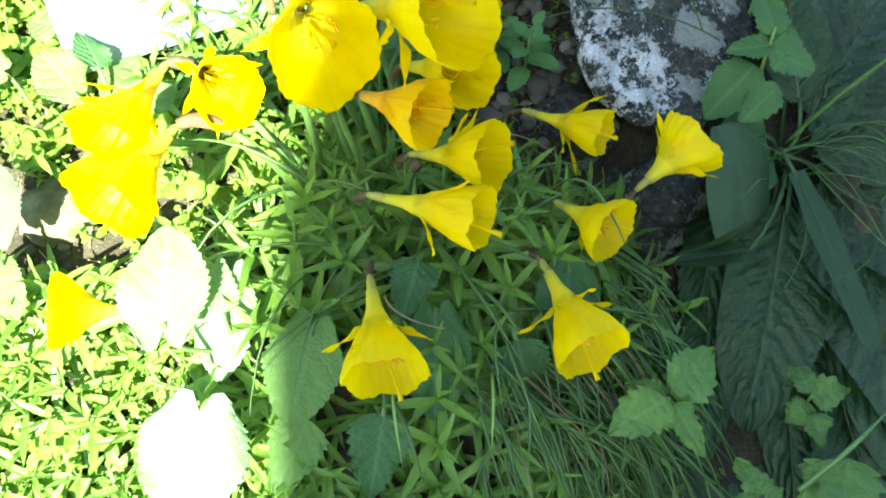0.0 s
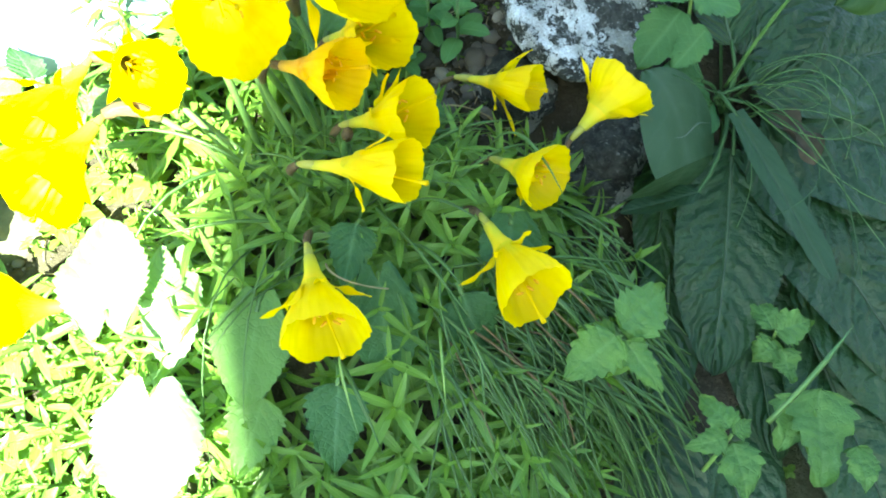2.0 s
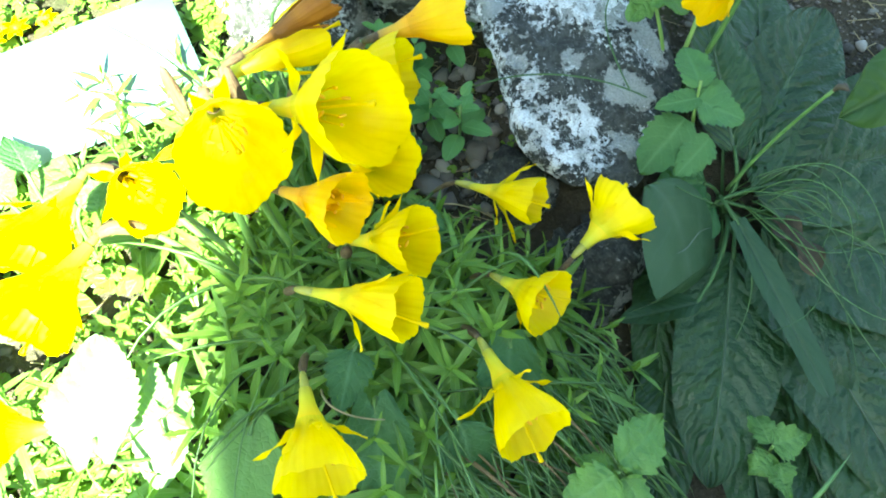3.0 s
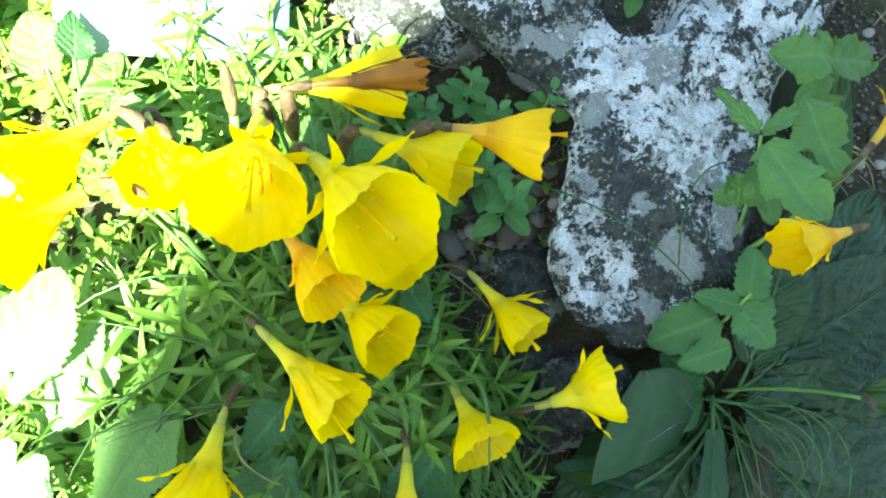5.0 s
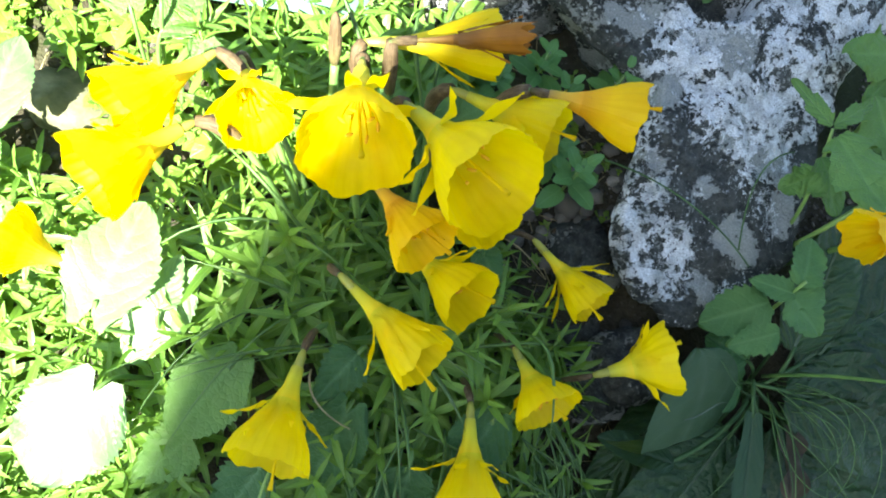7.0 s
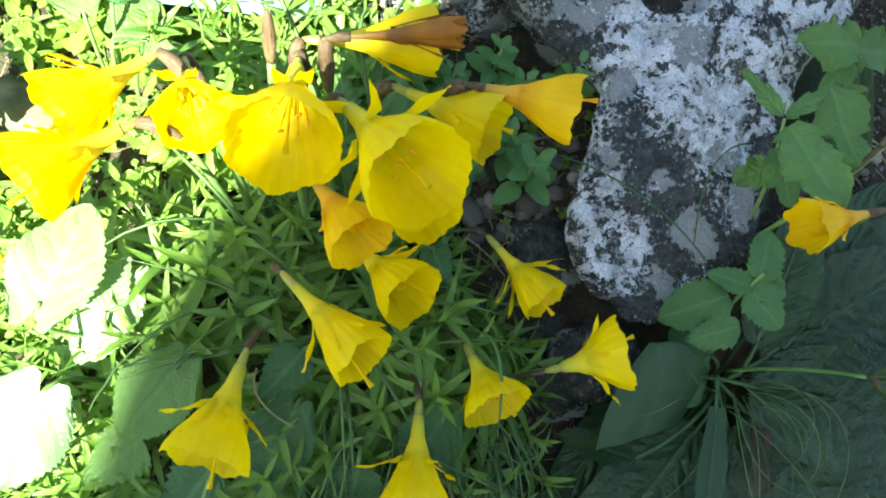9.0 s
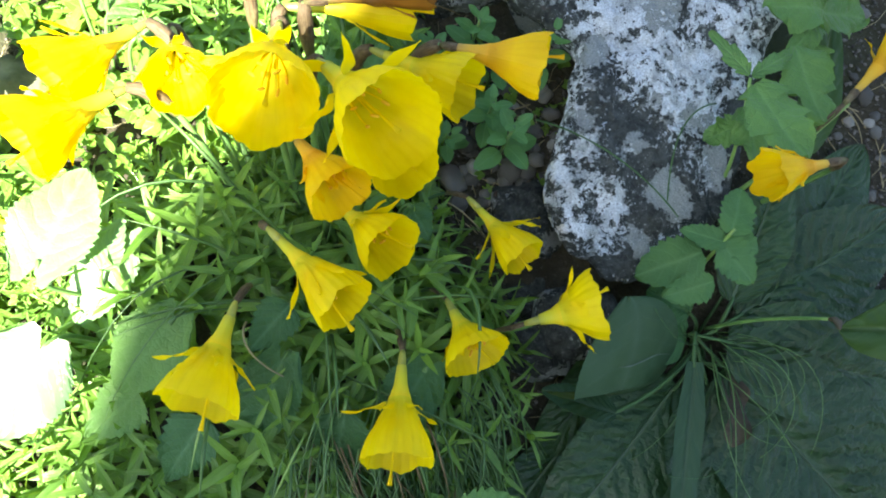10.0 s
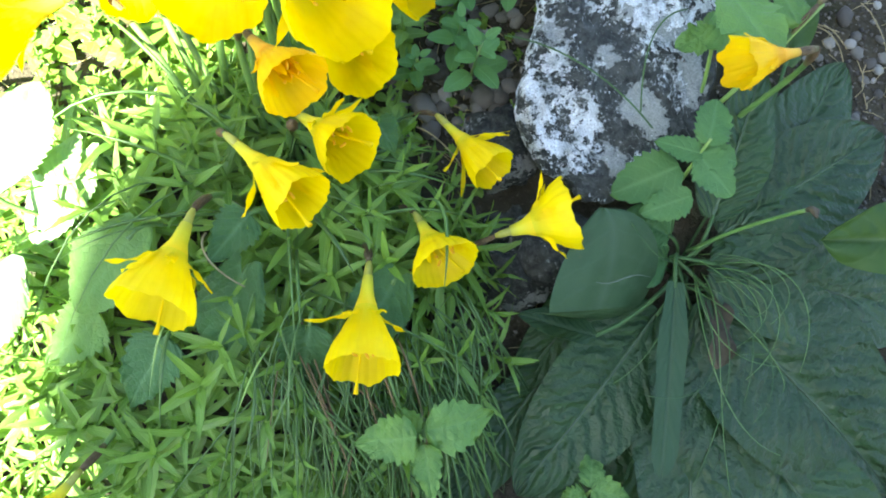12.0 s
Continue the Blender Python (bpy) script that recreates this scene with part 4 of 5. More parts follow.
bell = leafy_plant("bellflower_plant", (-0.085, 0.085, -0.04), "soft green heart-shaped toothed leaves above the cushion")
leaf(bell, "leaf", (-0.103, 0.078, 0.054), (-0.110, 0.121, 0.056), 0.036, M_HEART, stalk=(-0.080, 0.085, -0.01), seed=1, **HEART)
leaf(bell, "leaf", (-0.086, 0.103, 0.040), (-0.089, 0.064, 0.026), 0.027, M_HEART, stalk=(-0.075, 0.110, 0.0), seed=2, **HEART)
leaf(bell, "leaf", (-0.086, 0.088, 0.041), (-0.089, 0.110, 0.047), 0.015, M_HEART, stalk=(-0.080, 0.080, 0.0), seed=3, **OVAL)
leaf(bell, "leaf", (-0.091, 0.050, 0.034), (-0.096, 0.010, 0.020), 0.045, M_HEART, stalk=(-0.080, 0.070, -0.02), seed=4, **HEART)
shade = leafy_plant("bellflower_plant", (-0.040, 0.065, -0.04), "toothed leaves half hidden in the cushion, some toned dark for shade")
leaf(shade, "leaf", (-0.051, 0.082, 0.038), (-0.060, 0.047, 0.022), 0.033, M_WEED, stalk=(-0.045, 0.105, 0.0), seed=5, **HEART)
leaf(shade, "leaf", (-0.053, 0.053, 0.016), (-0.067, 0.023, 0.002), 0.026, M_WEED, stalk=(-0.045, 0.075, -0.02), seed=6, **OVAL)
leaf(shade, "leaf", (-0.022, 0.054, 0.022), (-0.028, 0.021, 0.002), 0.028, M_SHADED, stalk=(-0.030, 0.080, -0.02), seed=7, **OVAL)
leaf(shade, "leaf", (-0.009, 0.107, 0.054), (-0.015, 0.083, 0.052), 0.021, M_SHADED, stalk=(-0.005, 0.115, 0.01), seed=8, **OVAL)
leaf(shade, "leaf", (-0.002, 0.085, 0.044), (-0.001, 0.050, 0.018), 0.030, M_SHADED, stalk=(0.0, 0.095, 0.0), seed=9, **HEART)
leaf(shade, "leaf", (0.053, 0.110, 0.040), (0.050, 0.080, 0.026), 0.028, M_SHADED, stalk=(0.045, 0.115, 0.0), seed=10, **HEART)
leaf(shade, "leaf", (0.030, 0.080, 0.040), (0.038, 0.055, 0.020), 0.026, M_SHADED, stalk=(0.025, 0.095, 0.0), seed=11, **OVAL)
leaf(shade, "leaf", (0.016, 0.170, 0.052), (0.030, 0.160, 0.052), 0.016, M_SHADED, stalk=(0.01, 0.160, 0.02), seed=12, **OVAL)
leaf(shade, "leaf", (-0.030, 0.215, 0.050), (-0.030, 0.240, 0.056), 0.022, M_WEED, stalk=(-0.030, 0.200, 0.0), seed=13, profile="ovate", teeth=5, bite=0.35, nu=24, nv=6)
leaf(shade, "leaf", (-0.022, 0.220, 0.045), (-0.008, 0.240, 0.050), 0.020, M_WEED, stalk=(-0.030, 0.200, 0.0), seed=14, profile="ovate", teeth=5, bite=0.35, nu=24, nv=6)
leaf(shade, "leaf", (-0.045, 0.212, 0.040), (-0.060, 0.232, 0.045), 0.018, M_WEED, stalk=(-0.035, 0.200, 0.0), seed=15, profile="ovate", teeth=5, bite=0.35, nu=24, nv=6)

sunny = leafy_plant("broad_leaved_weed", (-0.170, 0.205, -0.01), "sunlit pale green broad leaves near the plant label")
leaf(sunny, "leaf", (-0.178, 0.205, 0.030), (-0.197, 0.224, 0.036), 0.028, M_WEED, stalk=(-0.170, 0.195, -0.01), seed=16, **HEART)
# the darker leaf material stands for this leaf's shaded side
leaf(sunny, "leaf", (-0.161, 0.208, 0.042), (-0.174, 0.231, 0.046), 0.018, M_SHADED, stalk=(-0.160, 0.195, -0.01), seed=17, normal=(0.5, 0.2, 1), **OVAL)
leaf(sunny, "leaf", (-0.158, 0.203, 0.030), (-0.150, 0.224, 0.034), 0.021, M_WEED, stalk=(-0.160, 0.190, -0.01), seed=18, **HEART)
leaf(sunny, "leaf", (-0.140, 0.195, 0.030), (-0.128, 0.210, 0.034), 0.018, M_WEED, stalk=(-0.145, 0.185, -0.01), seed=19, **OVAL)
leaf(sunny, "leaf", (-0.200, 0.131, 0.020), (-0.212, 0.169, 0.024), 0.030, M_HEART, stalk=(-0.205, 0.120, -0.02), seed=20, **HEART)
leaf(sunny, "leaf", (-0.208, 0.123, 0.006), (-0.189, 0.098, 0.004), 0.025, M_WEED, stalk=(-0.215, 0.130, -0.02), seed=21, **HEART)
leaf(sunny, "leaf", (-0.190, 0.240, 0.034), (-0.215, 0.250, 0.030), 0.022, M_WEED, stalk=(-0.185, 0.225, 0.0), seed=22, **OVAL)
leaf(sunny, "leaf", (-0.215, 0.215, 0.030), (-0.240, 0.220, 0.026), 0.026, M_WEED, stalk=(-0.205, 0.205, -0.01), seed=23, **HEART)

# ---- the large-leaved rosette ----
BROAD = dict(profile="broad", nu=84, nv=22, ripple=0.07, curl=0.06, fold=0.12, pucker=0.036, ribs=9)
CROWN = (0.184, 0.200, -0.022)
rosette = leafy_plant("large_leaved_rosette", CROWN, "rosette of large dark blue-green puckered leaves")


def big_leaf(base, tip, width, material=M_BIG, label="", stalk=None, **kw):
    opts = dict(BROAD)
    opts.update(kw)
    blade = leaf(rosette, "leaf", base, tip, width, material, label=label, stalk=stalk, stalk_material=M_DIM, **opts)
    if material is M_BIG:
        # the midrib runs in the groove of the blade's middle line
        across, along = opts["nv"] + 1, opts["nu"]
        line = [blade.data.vertices[i * across + opts["nv"] // 2].co + Vector((0, 0, 0.0007)) for i in range(0, along - 2, 2)]
        part("midrib", sweep(line, [0.0011 * (1 - 0.8 * i / len(line)) for i in range(len(line))], 6), M_RIB, blade, "pale midrib")


def folded_leaf():
    """A broad blade bent over on itself: an upper sheet, the pale crease and the part turned under."""
    left = bezier((0.121, 0.180, 0.044), (0.116, 0.166, 0.046), (0.112, 0.146, 0.042), (0.119, 0.129, 0.033), 20)
    right = bezier((0.126, 0.183, 0.042), (0.146, 0.199, 0.032), (0.174, 0.198, 0.004), (0.169, 0.170, -0.012), 20)
    under_left = bezier(left[-1], (0.114, 0.128, 0.028), (0.110, 0.129, 0.022), (0.110, 0.132, 0.012), 10)
    under_right = bezier(right[-1], (0.167, 0.164, -0.016), (0.164, 0.160, -0.020), (0.160, 0.158, -0.024), 10)

    def sheet(u, v):
        k = min(19, int(u * 20))
        f = u * 20 - k
        p = left[k].lerp(left[k + 1], f).lerp(right[k].lerp(right[k + 1], f), v)
        swell = 0.007 * math.sin(math.pi * v) * math.sin(1.6 * u + 0.2)
        wave = 0.0010 * math.sin(9 * u + 5 * v) * u + 0.0007 * math.sin(17 * v + 3 * u)
        return p + Vector((-0.25, -0.45, 0.85)) * (swell + wave - 0.0022 * math.exp(-((u - 0.80) / 0.03) ** 2) * v)

    def turned(u, v):
        k = min(9, int(u * 10))
        f = u * 10 - k
        p = under_left[k].lerp(under_left[k + 1], f).lerp(under_right[k].lerp(under_right[k + 1], f), v)
        edge = 0.007 * math.sin(math.pi * v) * (1 - u) * math.sin(1.8)
        return p + Vector((-0.25, -0.45, 0.85)) * (edge + 0.0012 * math.sin(11 * v) * u)

    blade = part("leaf", grid(30, 24, sheet), M_FOLD, rosette, "grey-green leaf folded over")
    part("underside", grid(10, 24, turned), M_FOLD, blade, "turned-under side of the leaf")
    line = [Vector(sheet(0.80 + 0.06 * math.sin(7 * k / 14) * 0.3, 0.38 + 0.58 * k / 14)) + Vector((-0.0001, -0.0002, 0.0004)) for k in range(15)]
    part("crease", sweep(line, [0.00010 + 0.00028 * math.sin(math.pi * k / 14) for k in range(15)], 5), M_CREASE, blade, "pale cracked crease")


folded_leaf()
part("leaf_stalk", sweep(bezier(CROWN, (0.180, 0.190, 0.01), (0.165, 0.150, -0.006), (0.145, 0.138, -0.004), 8), [0.0012] * 9, 6), M_DIM, rosette)
big_leaf((0.150, 0.140, 0.000), (0.112, 0.137, -0.004), 0.020, M_FOLD, normal=(0.3, 0.6, 1), seed=31)
big_leaf((0.176, 0.180, 0.008), (0.203, 0.092, -0.004), 0.0150, M_FOLD, "narrow strap-shaped leaf", profile="blunt", curl=0.05, fold=0.25, twist=0.25, stalk=CROWN, seed=32)
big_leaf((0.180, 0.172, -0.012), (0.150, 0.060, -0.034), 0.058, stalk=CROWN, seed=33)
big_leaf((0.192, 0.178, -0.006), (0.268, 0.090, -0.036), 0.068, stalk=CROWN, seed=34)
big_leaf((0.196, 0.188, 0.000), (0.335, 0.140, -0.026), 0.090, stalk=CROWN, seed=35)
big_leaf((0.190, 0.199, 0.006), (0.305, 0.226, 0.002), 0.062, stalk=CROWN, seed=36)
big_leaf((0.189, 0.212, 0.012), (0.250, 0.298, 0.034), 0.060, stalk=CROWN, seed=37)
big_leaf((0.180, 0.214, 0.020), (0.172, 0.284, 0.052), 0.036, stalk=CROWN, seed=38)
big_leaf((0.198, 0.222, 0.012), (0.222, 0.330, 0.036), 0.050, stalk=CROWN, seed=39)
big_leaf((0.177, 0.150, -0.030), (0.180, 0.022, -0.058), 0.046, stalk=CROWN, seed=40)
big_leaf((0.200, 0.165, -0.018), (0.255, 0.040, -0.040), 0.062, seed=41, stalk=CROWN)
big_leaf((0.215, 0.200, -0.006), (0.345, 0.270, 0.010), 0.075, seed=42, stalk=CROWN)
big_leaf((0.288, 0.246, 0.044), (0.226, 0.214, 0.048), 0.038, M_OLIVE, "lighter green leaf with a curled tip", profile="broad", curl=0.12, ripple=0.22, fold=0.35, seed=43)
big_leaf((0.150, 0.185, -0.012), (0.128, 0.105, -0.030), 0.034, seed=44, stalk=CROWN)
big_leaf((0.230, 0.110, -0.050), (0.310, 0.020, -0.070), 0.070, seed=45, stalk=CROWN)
big_leaf((0.172, 0.196, -0.004), (0.140, 0.178, 0.006), 0.030, M_SHADED, seed=51, stalk=CROWN)
big_leaf((0.168, 0.205, 0.004), (0.142, 0.205, 0.008), 0.026, M_SHADED, seed=52, stalk=CROWN)
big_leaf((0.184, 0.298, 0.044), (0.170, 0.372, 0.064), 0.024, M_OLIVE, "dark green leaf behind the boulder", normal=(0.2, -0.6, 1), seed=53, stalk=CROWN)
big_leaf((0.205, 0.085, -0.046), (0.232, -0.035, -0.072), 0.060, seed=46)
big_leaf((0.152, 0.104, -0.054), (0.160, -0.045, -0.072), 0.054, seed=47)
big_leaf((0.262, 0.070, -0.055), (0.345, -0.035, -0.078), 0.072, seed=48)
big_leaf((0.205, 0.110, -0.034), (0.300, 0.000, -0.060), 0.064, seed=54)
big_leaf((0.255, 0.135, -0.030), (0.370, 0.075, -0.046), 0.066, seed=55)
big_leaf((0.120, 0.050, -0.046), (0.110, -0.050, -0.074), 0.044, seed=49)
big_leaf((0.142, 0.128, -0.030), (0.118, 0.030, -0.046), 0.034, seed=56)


def stalk_thing(name, pts, radius, material, label, end=None):
    t = thing(name, pts[0], label, "stem")
    line = bezier(*pts, 14)
    part("stem", sweep(line, [radius * (1 - 0.25 * i / 14) for i in range(15)], 8), material, t)
    if end:
        d = (line[-1] - line[-2]).normalized()
        part("withered_tip", sweep([line[-1], line[-1] + d * 0.003, line[-1] + d * 0.006 + Vector((0.0006, -0.001, -0.001)), line[-1] + d * 0.009 + Vector((0.001, -0.003, -0.003))], [radius * 0.85, radius * 1.2, radius * 1.5, radius * 0.4], 7), end, t, "shrivelled brown tip")
    return t


stalk_thing("cut_stalk", ((0.180, 0.203, 0.000), (0.182, 0.201, 0.035), (0.184, 0.195, 0.067), (0.185, 0.187, 0.096)), 0.0010, M_STEM, "pale green flower stalk with a withered tip", M_DEAD)
stalk_thing("cut_stalk", ((0.150, 0.250, -0.005), (0.160, 0.262, 0.045), (0.166, 0.275, 0.072), (0.174, 0.296, 0.088)), 0.0014, M_STALK, "pale green stalk beside the boulder")

tendrils = leafy_plant("curling_grass", (0.196, 0.190, -0.02), "thin pale curling grass stems over the large leaves")
for k, (a, b, c, d) in enumerate((
        ((0.190, 0.195, 0.006), (0.205, 0.185, 0.030), (0.222, 0.165, 0.016), (0.228, 0.140, 0.000)),
        ((0.193, 0.197, 0.006), (0.214, 0.200, 0.034), (0.240, 0.178, 0.016), (0.226, 0.152, 0.000)),
        ((0.188, 0.192, 0.006), (0.198, 0.170, 0.026), (0.206, 0.140, 0.010), (0.240, 0.100, -0.014)),
        ((0.200, 0.196, 0.006), (0.232, 0.196, 0.030), (0.244, 0.160, 0.014), (0.212, 0.160, 0.006)),
        ((0.186, 0.190, 0.004), (0.190, 0.165, 0.018), (0.206, 0.150, 0.010), (0.236, 0.162, 0.008)),
        ((0.194, 0.200, 0.004), (0.220, 0.214, 0.030), (0.246, 0.196, 0.020), (0.250, 0.165, 0.002)),
        ((0.139, 0.186, 0.034), (0.148, 0.176, 0.038), (0.158, 0.176, 0.028), (0.172, 0.186, 0.016)),
        ((0.185, 0.196, 0.0), (0.192, 0.150, 0.022), (0.220, 0.120, 0.004), (0.258, 0.128, -0.012)),
        ((0.180, 0.185, 0.0), (0.176, 0.165, 0.012), (0.182, 0.145, 0.006), (0.168, 0.125, -0.010)),
        ((0.196, 0.186, 0.0), (0.212, 0.160, 0.024), (0.218, 0.130, 0.006), (0.222, 0.096, -0.016)))):
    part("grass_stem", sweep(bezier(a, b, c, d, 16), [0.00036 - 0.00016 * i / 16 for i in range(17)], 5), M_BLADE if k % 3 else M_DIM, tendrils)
hair = random.Random(8)
for k in range(9):
    a = Vector((0.188 + hair.uniform(-0.008, 0.014), 0.194 + hair.uniform(-0.010, 0.010), 0.000))
    ang, reach = radians(hair.gauss(-62, 24)), hair.uniform(0.030, 0.075)
    d = a + Vector((reach * math.cos(ang), reach * math.sin(ang), hair.uniform(0.0, 0.016)))
    b = a.lerp(d, 0.35) + Vector((hair.uniform(-0.010, 0.034), hair.uniform(-0.014, 0.022), hair.uniform(0.018, 0.032)))
    c = a.lerp(d, 0.75) + Vector((hair.uniform(-0.010, 0.040), hair.uniform(-0.020, 0.020), hair.uniform(0.008, 0.022)))
    part("grass_stem", sweep(bezier(a, b, c, d, 14), [0.00032 - 0.00014 * i / 14 for i in range(15)], 5), M_BLADE if k % 3 else M_DIM, tendrils)

part("grass_blade", blade_shape(bezier((0.156, 0.031, -0.012), (0.168, 0.040, -0.004), (0.180, 0.049, 0.002), (0.198, 0.066, 0.004), 9), 0.0018), M_STEM, tendrils, "broad bright green grass blade")

dead = leafy_plant("dead_leaf", (0.206, 0.172, -0.02), "crumpled brown dead leaf between green leaves")
leaf(dead, "blade", (0.200, 0.186, 0.000), (0.211, 0.152, -0.006), 0.014, M_DEAD, "broad", curl=-0.15, fold=0.9, ripple=0.55, nu=24, nv=10, seed=50)

runner = leafy_plant("creeping_runner", (0.052, 0.240, 0.045), "thin green runner creeping across the boulder")
part("runner", sweep(bezier((0.050, 0.242, 0.046), (0.075, 0.237, 0.064), (0.105, 0.234, 0.060), (0.130, 0.226, 0.050), 14), [0.00042] * 15, 5), M_DIM, runner)
part("runner", sweep(bezier((0.121, 0.274, 0.075), (0.106, 0.264, 0.074), (0.112, 0.246, 0.064), (0.122, 0.230, 0.052), 14), [0.00042] * 15, 5), M_DIM, runner)


# ---- upright weeds ----
def weed(name, label, stem, leaves, radius=0.0012, material=M_WEED):
    w = thing(name, stem[0], label, "plant")
    part("stem", sweep(bezier(*stem, 12), [radius * (1 - 0.4 * i / 12) for i in range(13)], 7), M_STALK, w)
    opts = dict(OVAL)
    if name == "toothed_weed":
        opts.update(teeth=8, bite=0.15, ripple=0.14, fold=0.2, nu=42)
        if material is M_DULL_SHADED:
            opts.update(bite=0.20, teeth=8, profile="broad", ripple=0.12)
        else:
            opts.update(teeth=6, bite=0.25, nu=48, ripple=0.2)
    elif name == "lobed_weed":
        opts.update(profile="broad", teeth=9, bite=0.10, nu=60, nv=8, ripple=0.16, fold=0.10, curl=0.12, lobing=0.34, lobe_count=2.6, pucker=0.02, ribs=5)
    elif name == "nettle_like_weed":
        opts.update(teeth=6, bite=0.24, nu=48, nv=8, ripple=0.24, fold=0.05, curl=0.25, pucker=0.05, ribs=6)
    for k, (b, t, wd) in enumerate(leaves):
        leaf(w, "leaf", b, t, wd, material, seed=60 + k + int(1000 * abs(stem[0][0])), **opts)
    return w


weed("toothed_weed", "dull green weed with rounded toothed leaves beside the boulder, toned for shade", ((0.160, 0.215, -0.01), (0.158, 0.218, 0.02), (0.155, 0.224, 0.04), (0.156, 0.231, 0.054)), (
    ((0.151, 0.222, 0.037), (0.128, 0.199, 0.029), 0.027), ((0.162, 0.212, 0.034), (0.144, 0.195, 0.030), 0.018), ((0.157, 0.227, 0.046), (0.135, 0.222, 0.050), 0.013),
    ((0.155, 0.227, 0.045), (0.179, 0.217, 0.042), 0.022), ((0.156, 0.230, 0.050), (0.154, 0.253, 0.057), 0.021), ((0.158, 0.229, 0.043), (0.176, 0.234, 0.044), 0.017)), material=M_DULL_SHADED)
weed("lobed_weed", "taller light green weed with ragged lobed leaves", ((0.160, 0.262, -0.003), (0.152, 0.266, 0.04), (0.138, 0.271, 0.07), (0.127, 0.283, 0.089)), (
    ((0.129, 0.278, 0.090), (0.155, 0.249, 0.104), 0.033), ((0.143, 0.313, 0.086), (0.168, 0.284, 0.087), 0.032), ((0.126, 0.284, 0.089), (0.102, 0.294, 0.094), 0.011),
    ((0.136, 0.272, 0.072), (0.124, 0.258, 0.068), 0.018), ((0.132, 0.276, 0.078), (0.150, 0.256, 0.076), 0.024), ((0.128, 0.286, 0.088), (0.145, 0.312, 0.090), 0.010)))
weed("lobed_weed", "lobed light green weed on the boulder's far side", ((0.172, 0.330, 0.01), (0.168, 0.332, 0.04), (0.160, 0.338, 0.07), (0.150, 0.344, 0.082)), (
    ((0.152, 0.346, 0.083), (0.126, 0.328, 0.091), 0.030), ((0.152, 0.345, 0.083), (0.180, 0.364, 0.076), 0.028), ((0.153, 0.342, 0.080), (0.146, 0.318, 0.080), 0.018),
    ((0.158, 0.338, 0.070), (0.172, 0.312, 0.062), 0.022)))
weed("nettle_like_weed", "pale toothed weed leaning over the trailing blades", ((0.080, 0.075, -0.02), (0.084, 0.070, 0.0), (0.087, 0.064, 0.02), (0.089, 0.058, 0.036)), (
    ((0.087, 0.058, 0.037), (0.066, 0.044, 0.031), 0.023), ((0.090, 0.061, 0.038), (0.116, 0.080, 0.034), 0.024), ((0.091, 0.057, 0.034), (0.105, 0.037, 0.026), 0.014),
    ((0.088, 0.060, 0.032), (0.074, 0.066, 0.030), 0.012)))
weed("nettle_like_weed", "small toothed weed over the large leaves", ((0.186, 0.072, -0.06), (0.184, 0.074, -0.05), (0.182, 0.076, -0.04), (0.180, 0.077, -0.028)), (
    ((0.180, 0.077, -0.028), (0.201, 0.081, -0.028), 0.020), ((0.179, 0.078, -0.028), (0.174, 0.097, -0.027), 0.015), ((0.180, 0.074, -0.032), (0.169, 0.065, -0.036), 0.018), ((0.183, 0.070, -0.035), (0.186, 0.054, -0.036), 0.016)))
weed("nettle_like_weed", "small toothed weed at the edge of the blades", ((0.138, 0.020, -0.06), (0.137, 0.021, -0.04), (0.136, 0.023, -0.02), (0.135, 0.025, 0.000)), (
    ((0.134, 0.027, 0.002), (0.127, 0.043, 0.002), 0.015), ((0.136, 0.025, 0.000), (0.146, 0.030, 0.000), 0.010), ((0.136, 0.022, -0.002), (0.140, -0.002, -0.010), 0.020), ((0.133, 0.024, 0.000), (0.116, 0.021, -0.002), 0.012)))
weed("nettle_like_weed", "low toothed weed in the shade", ((0.190, 0.040, -0.066), (0.189, 0.042, -0.06), (0.188, 0.046, -0.05), (0.188, 0.048, -0.036)), (
    ((0.193, 0.048, -0.030), (0.186, 0.006, -0.036), 0.034), ((0.183, 0.047, -0.034), (0.171, 0.023, -0.036), 0.022), ((0.206, 0.023, -0.040), (0.205, 0.003, -0.040), 0.018)))
MINT = dict(profile="oval", nu=10, nv=4, curl=0.15, fold=0.2, ripple=0.06)


def mint(place, height, size, seed, label):
    """A low sprig of paired oval leaves seen from above."""
    rnd = random.Random(seed)
    x, y = place
    g = ground_height(x, y)
    w = thing("small_leaved_sprig", (x, y, g), label, "plant", "small sprigs by the boulder")
    part("stem", sweep([(x, y, g - 0.002), (x, y, g + height * 0.5), (x, y, g + height)], [0.0008] * 3, 6), M_STEM, w)
    for k in range(5):
        for side in (0, math.pi):
            ang = seed + k * 1.57 + side + rnd.uniform(-0.2, 0.2)
            s = 1.2 * size * (1 - 0.14 * k) * rnd.uniform(0.9, 1.1)
            z = g + height * (0.45 + 0.14 * k)
            lift = 0.1 + 0.16 * k
            d = Vector((math.cos(ang), math.sin(ang), lift))
            b = Vector((x, y, z)) + d * 0.0015
            leaf(w, "leaf", b, b + d.normalized() * s, s * 0.62, M_MINT, seed=seed * 9 + k, normal=(-0.3 * math.cos(ang), -0.3 * math.sin(ang), 1), **MINT)


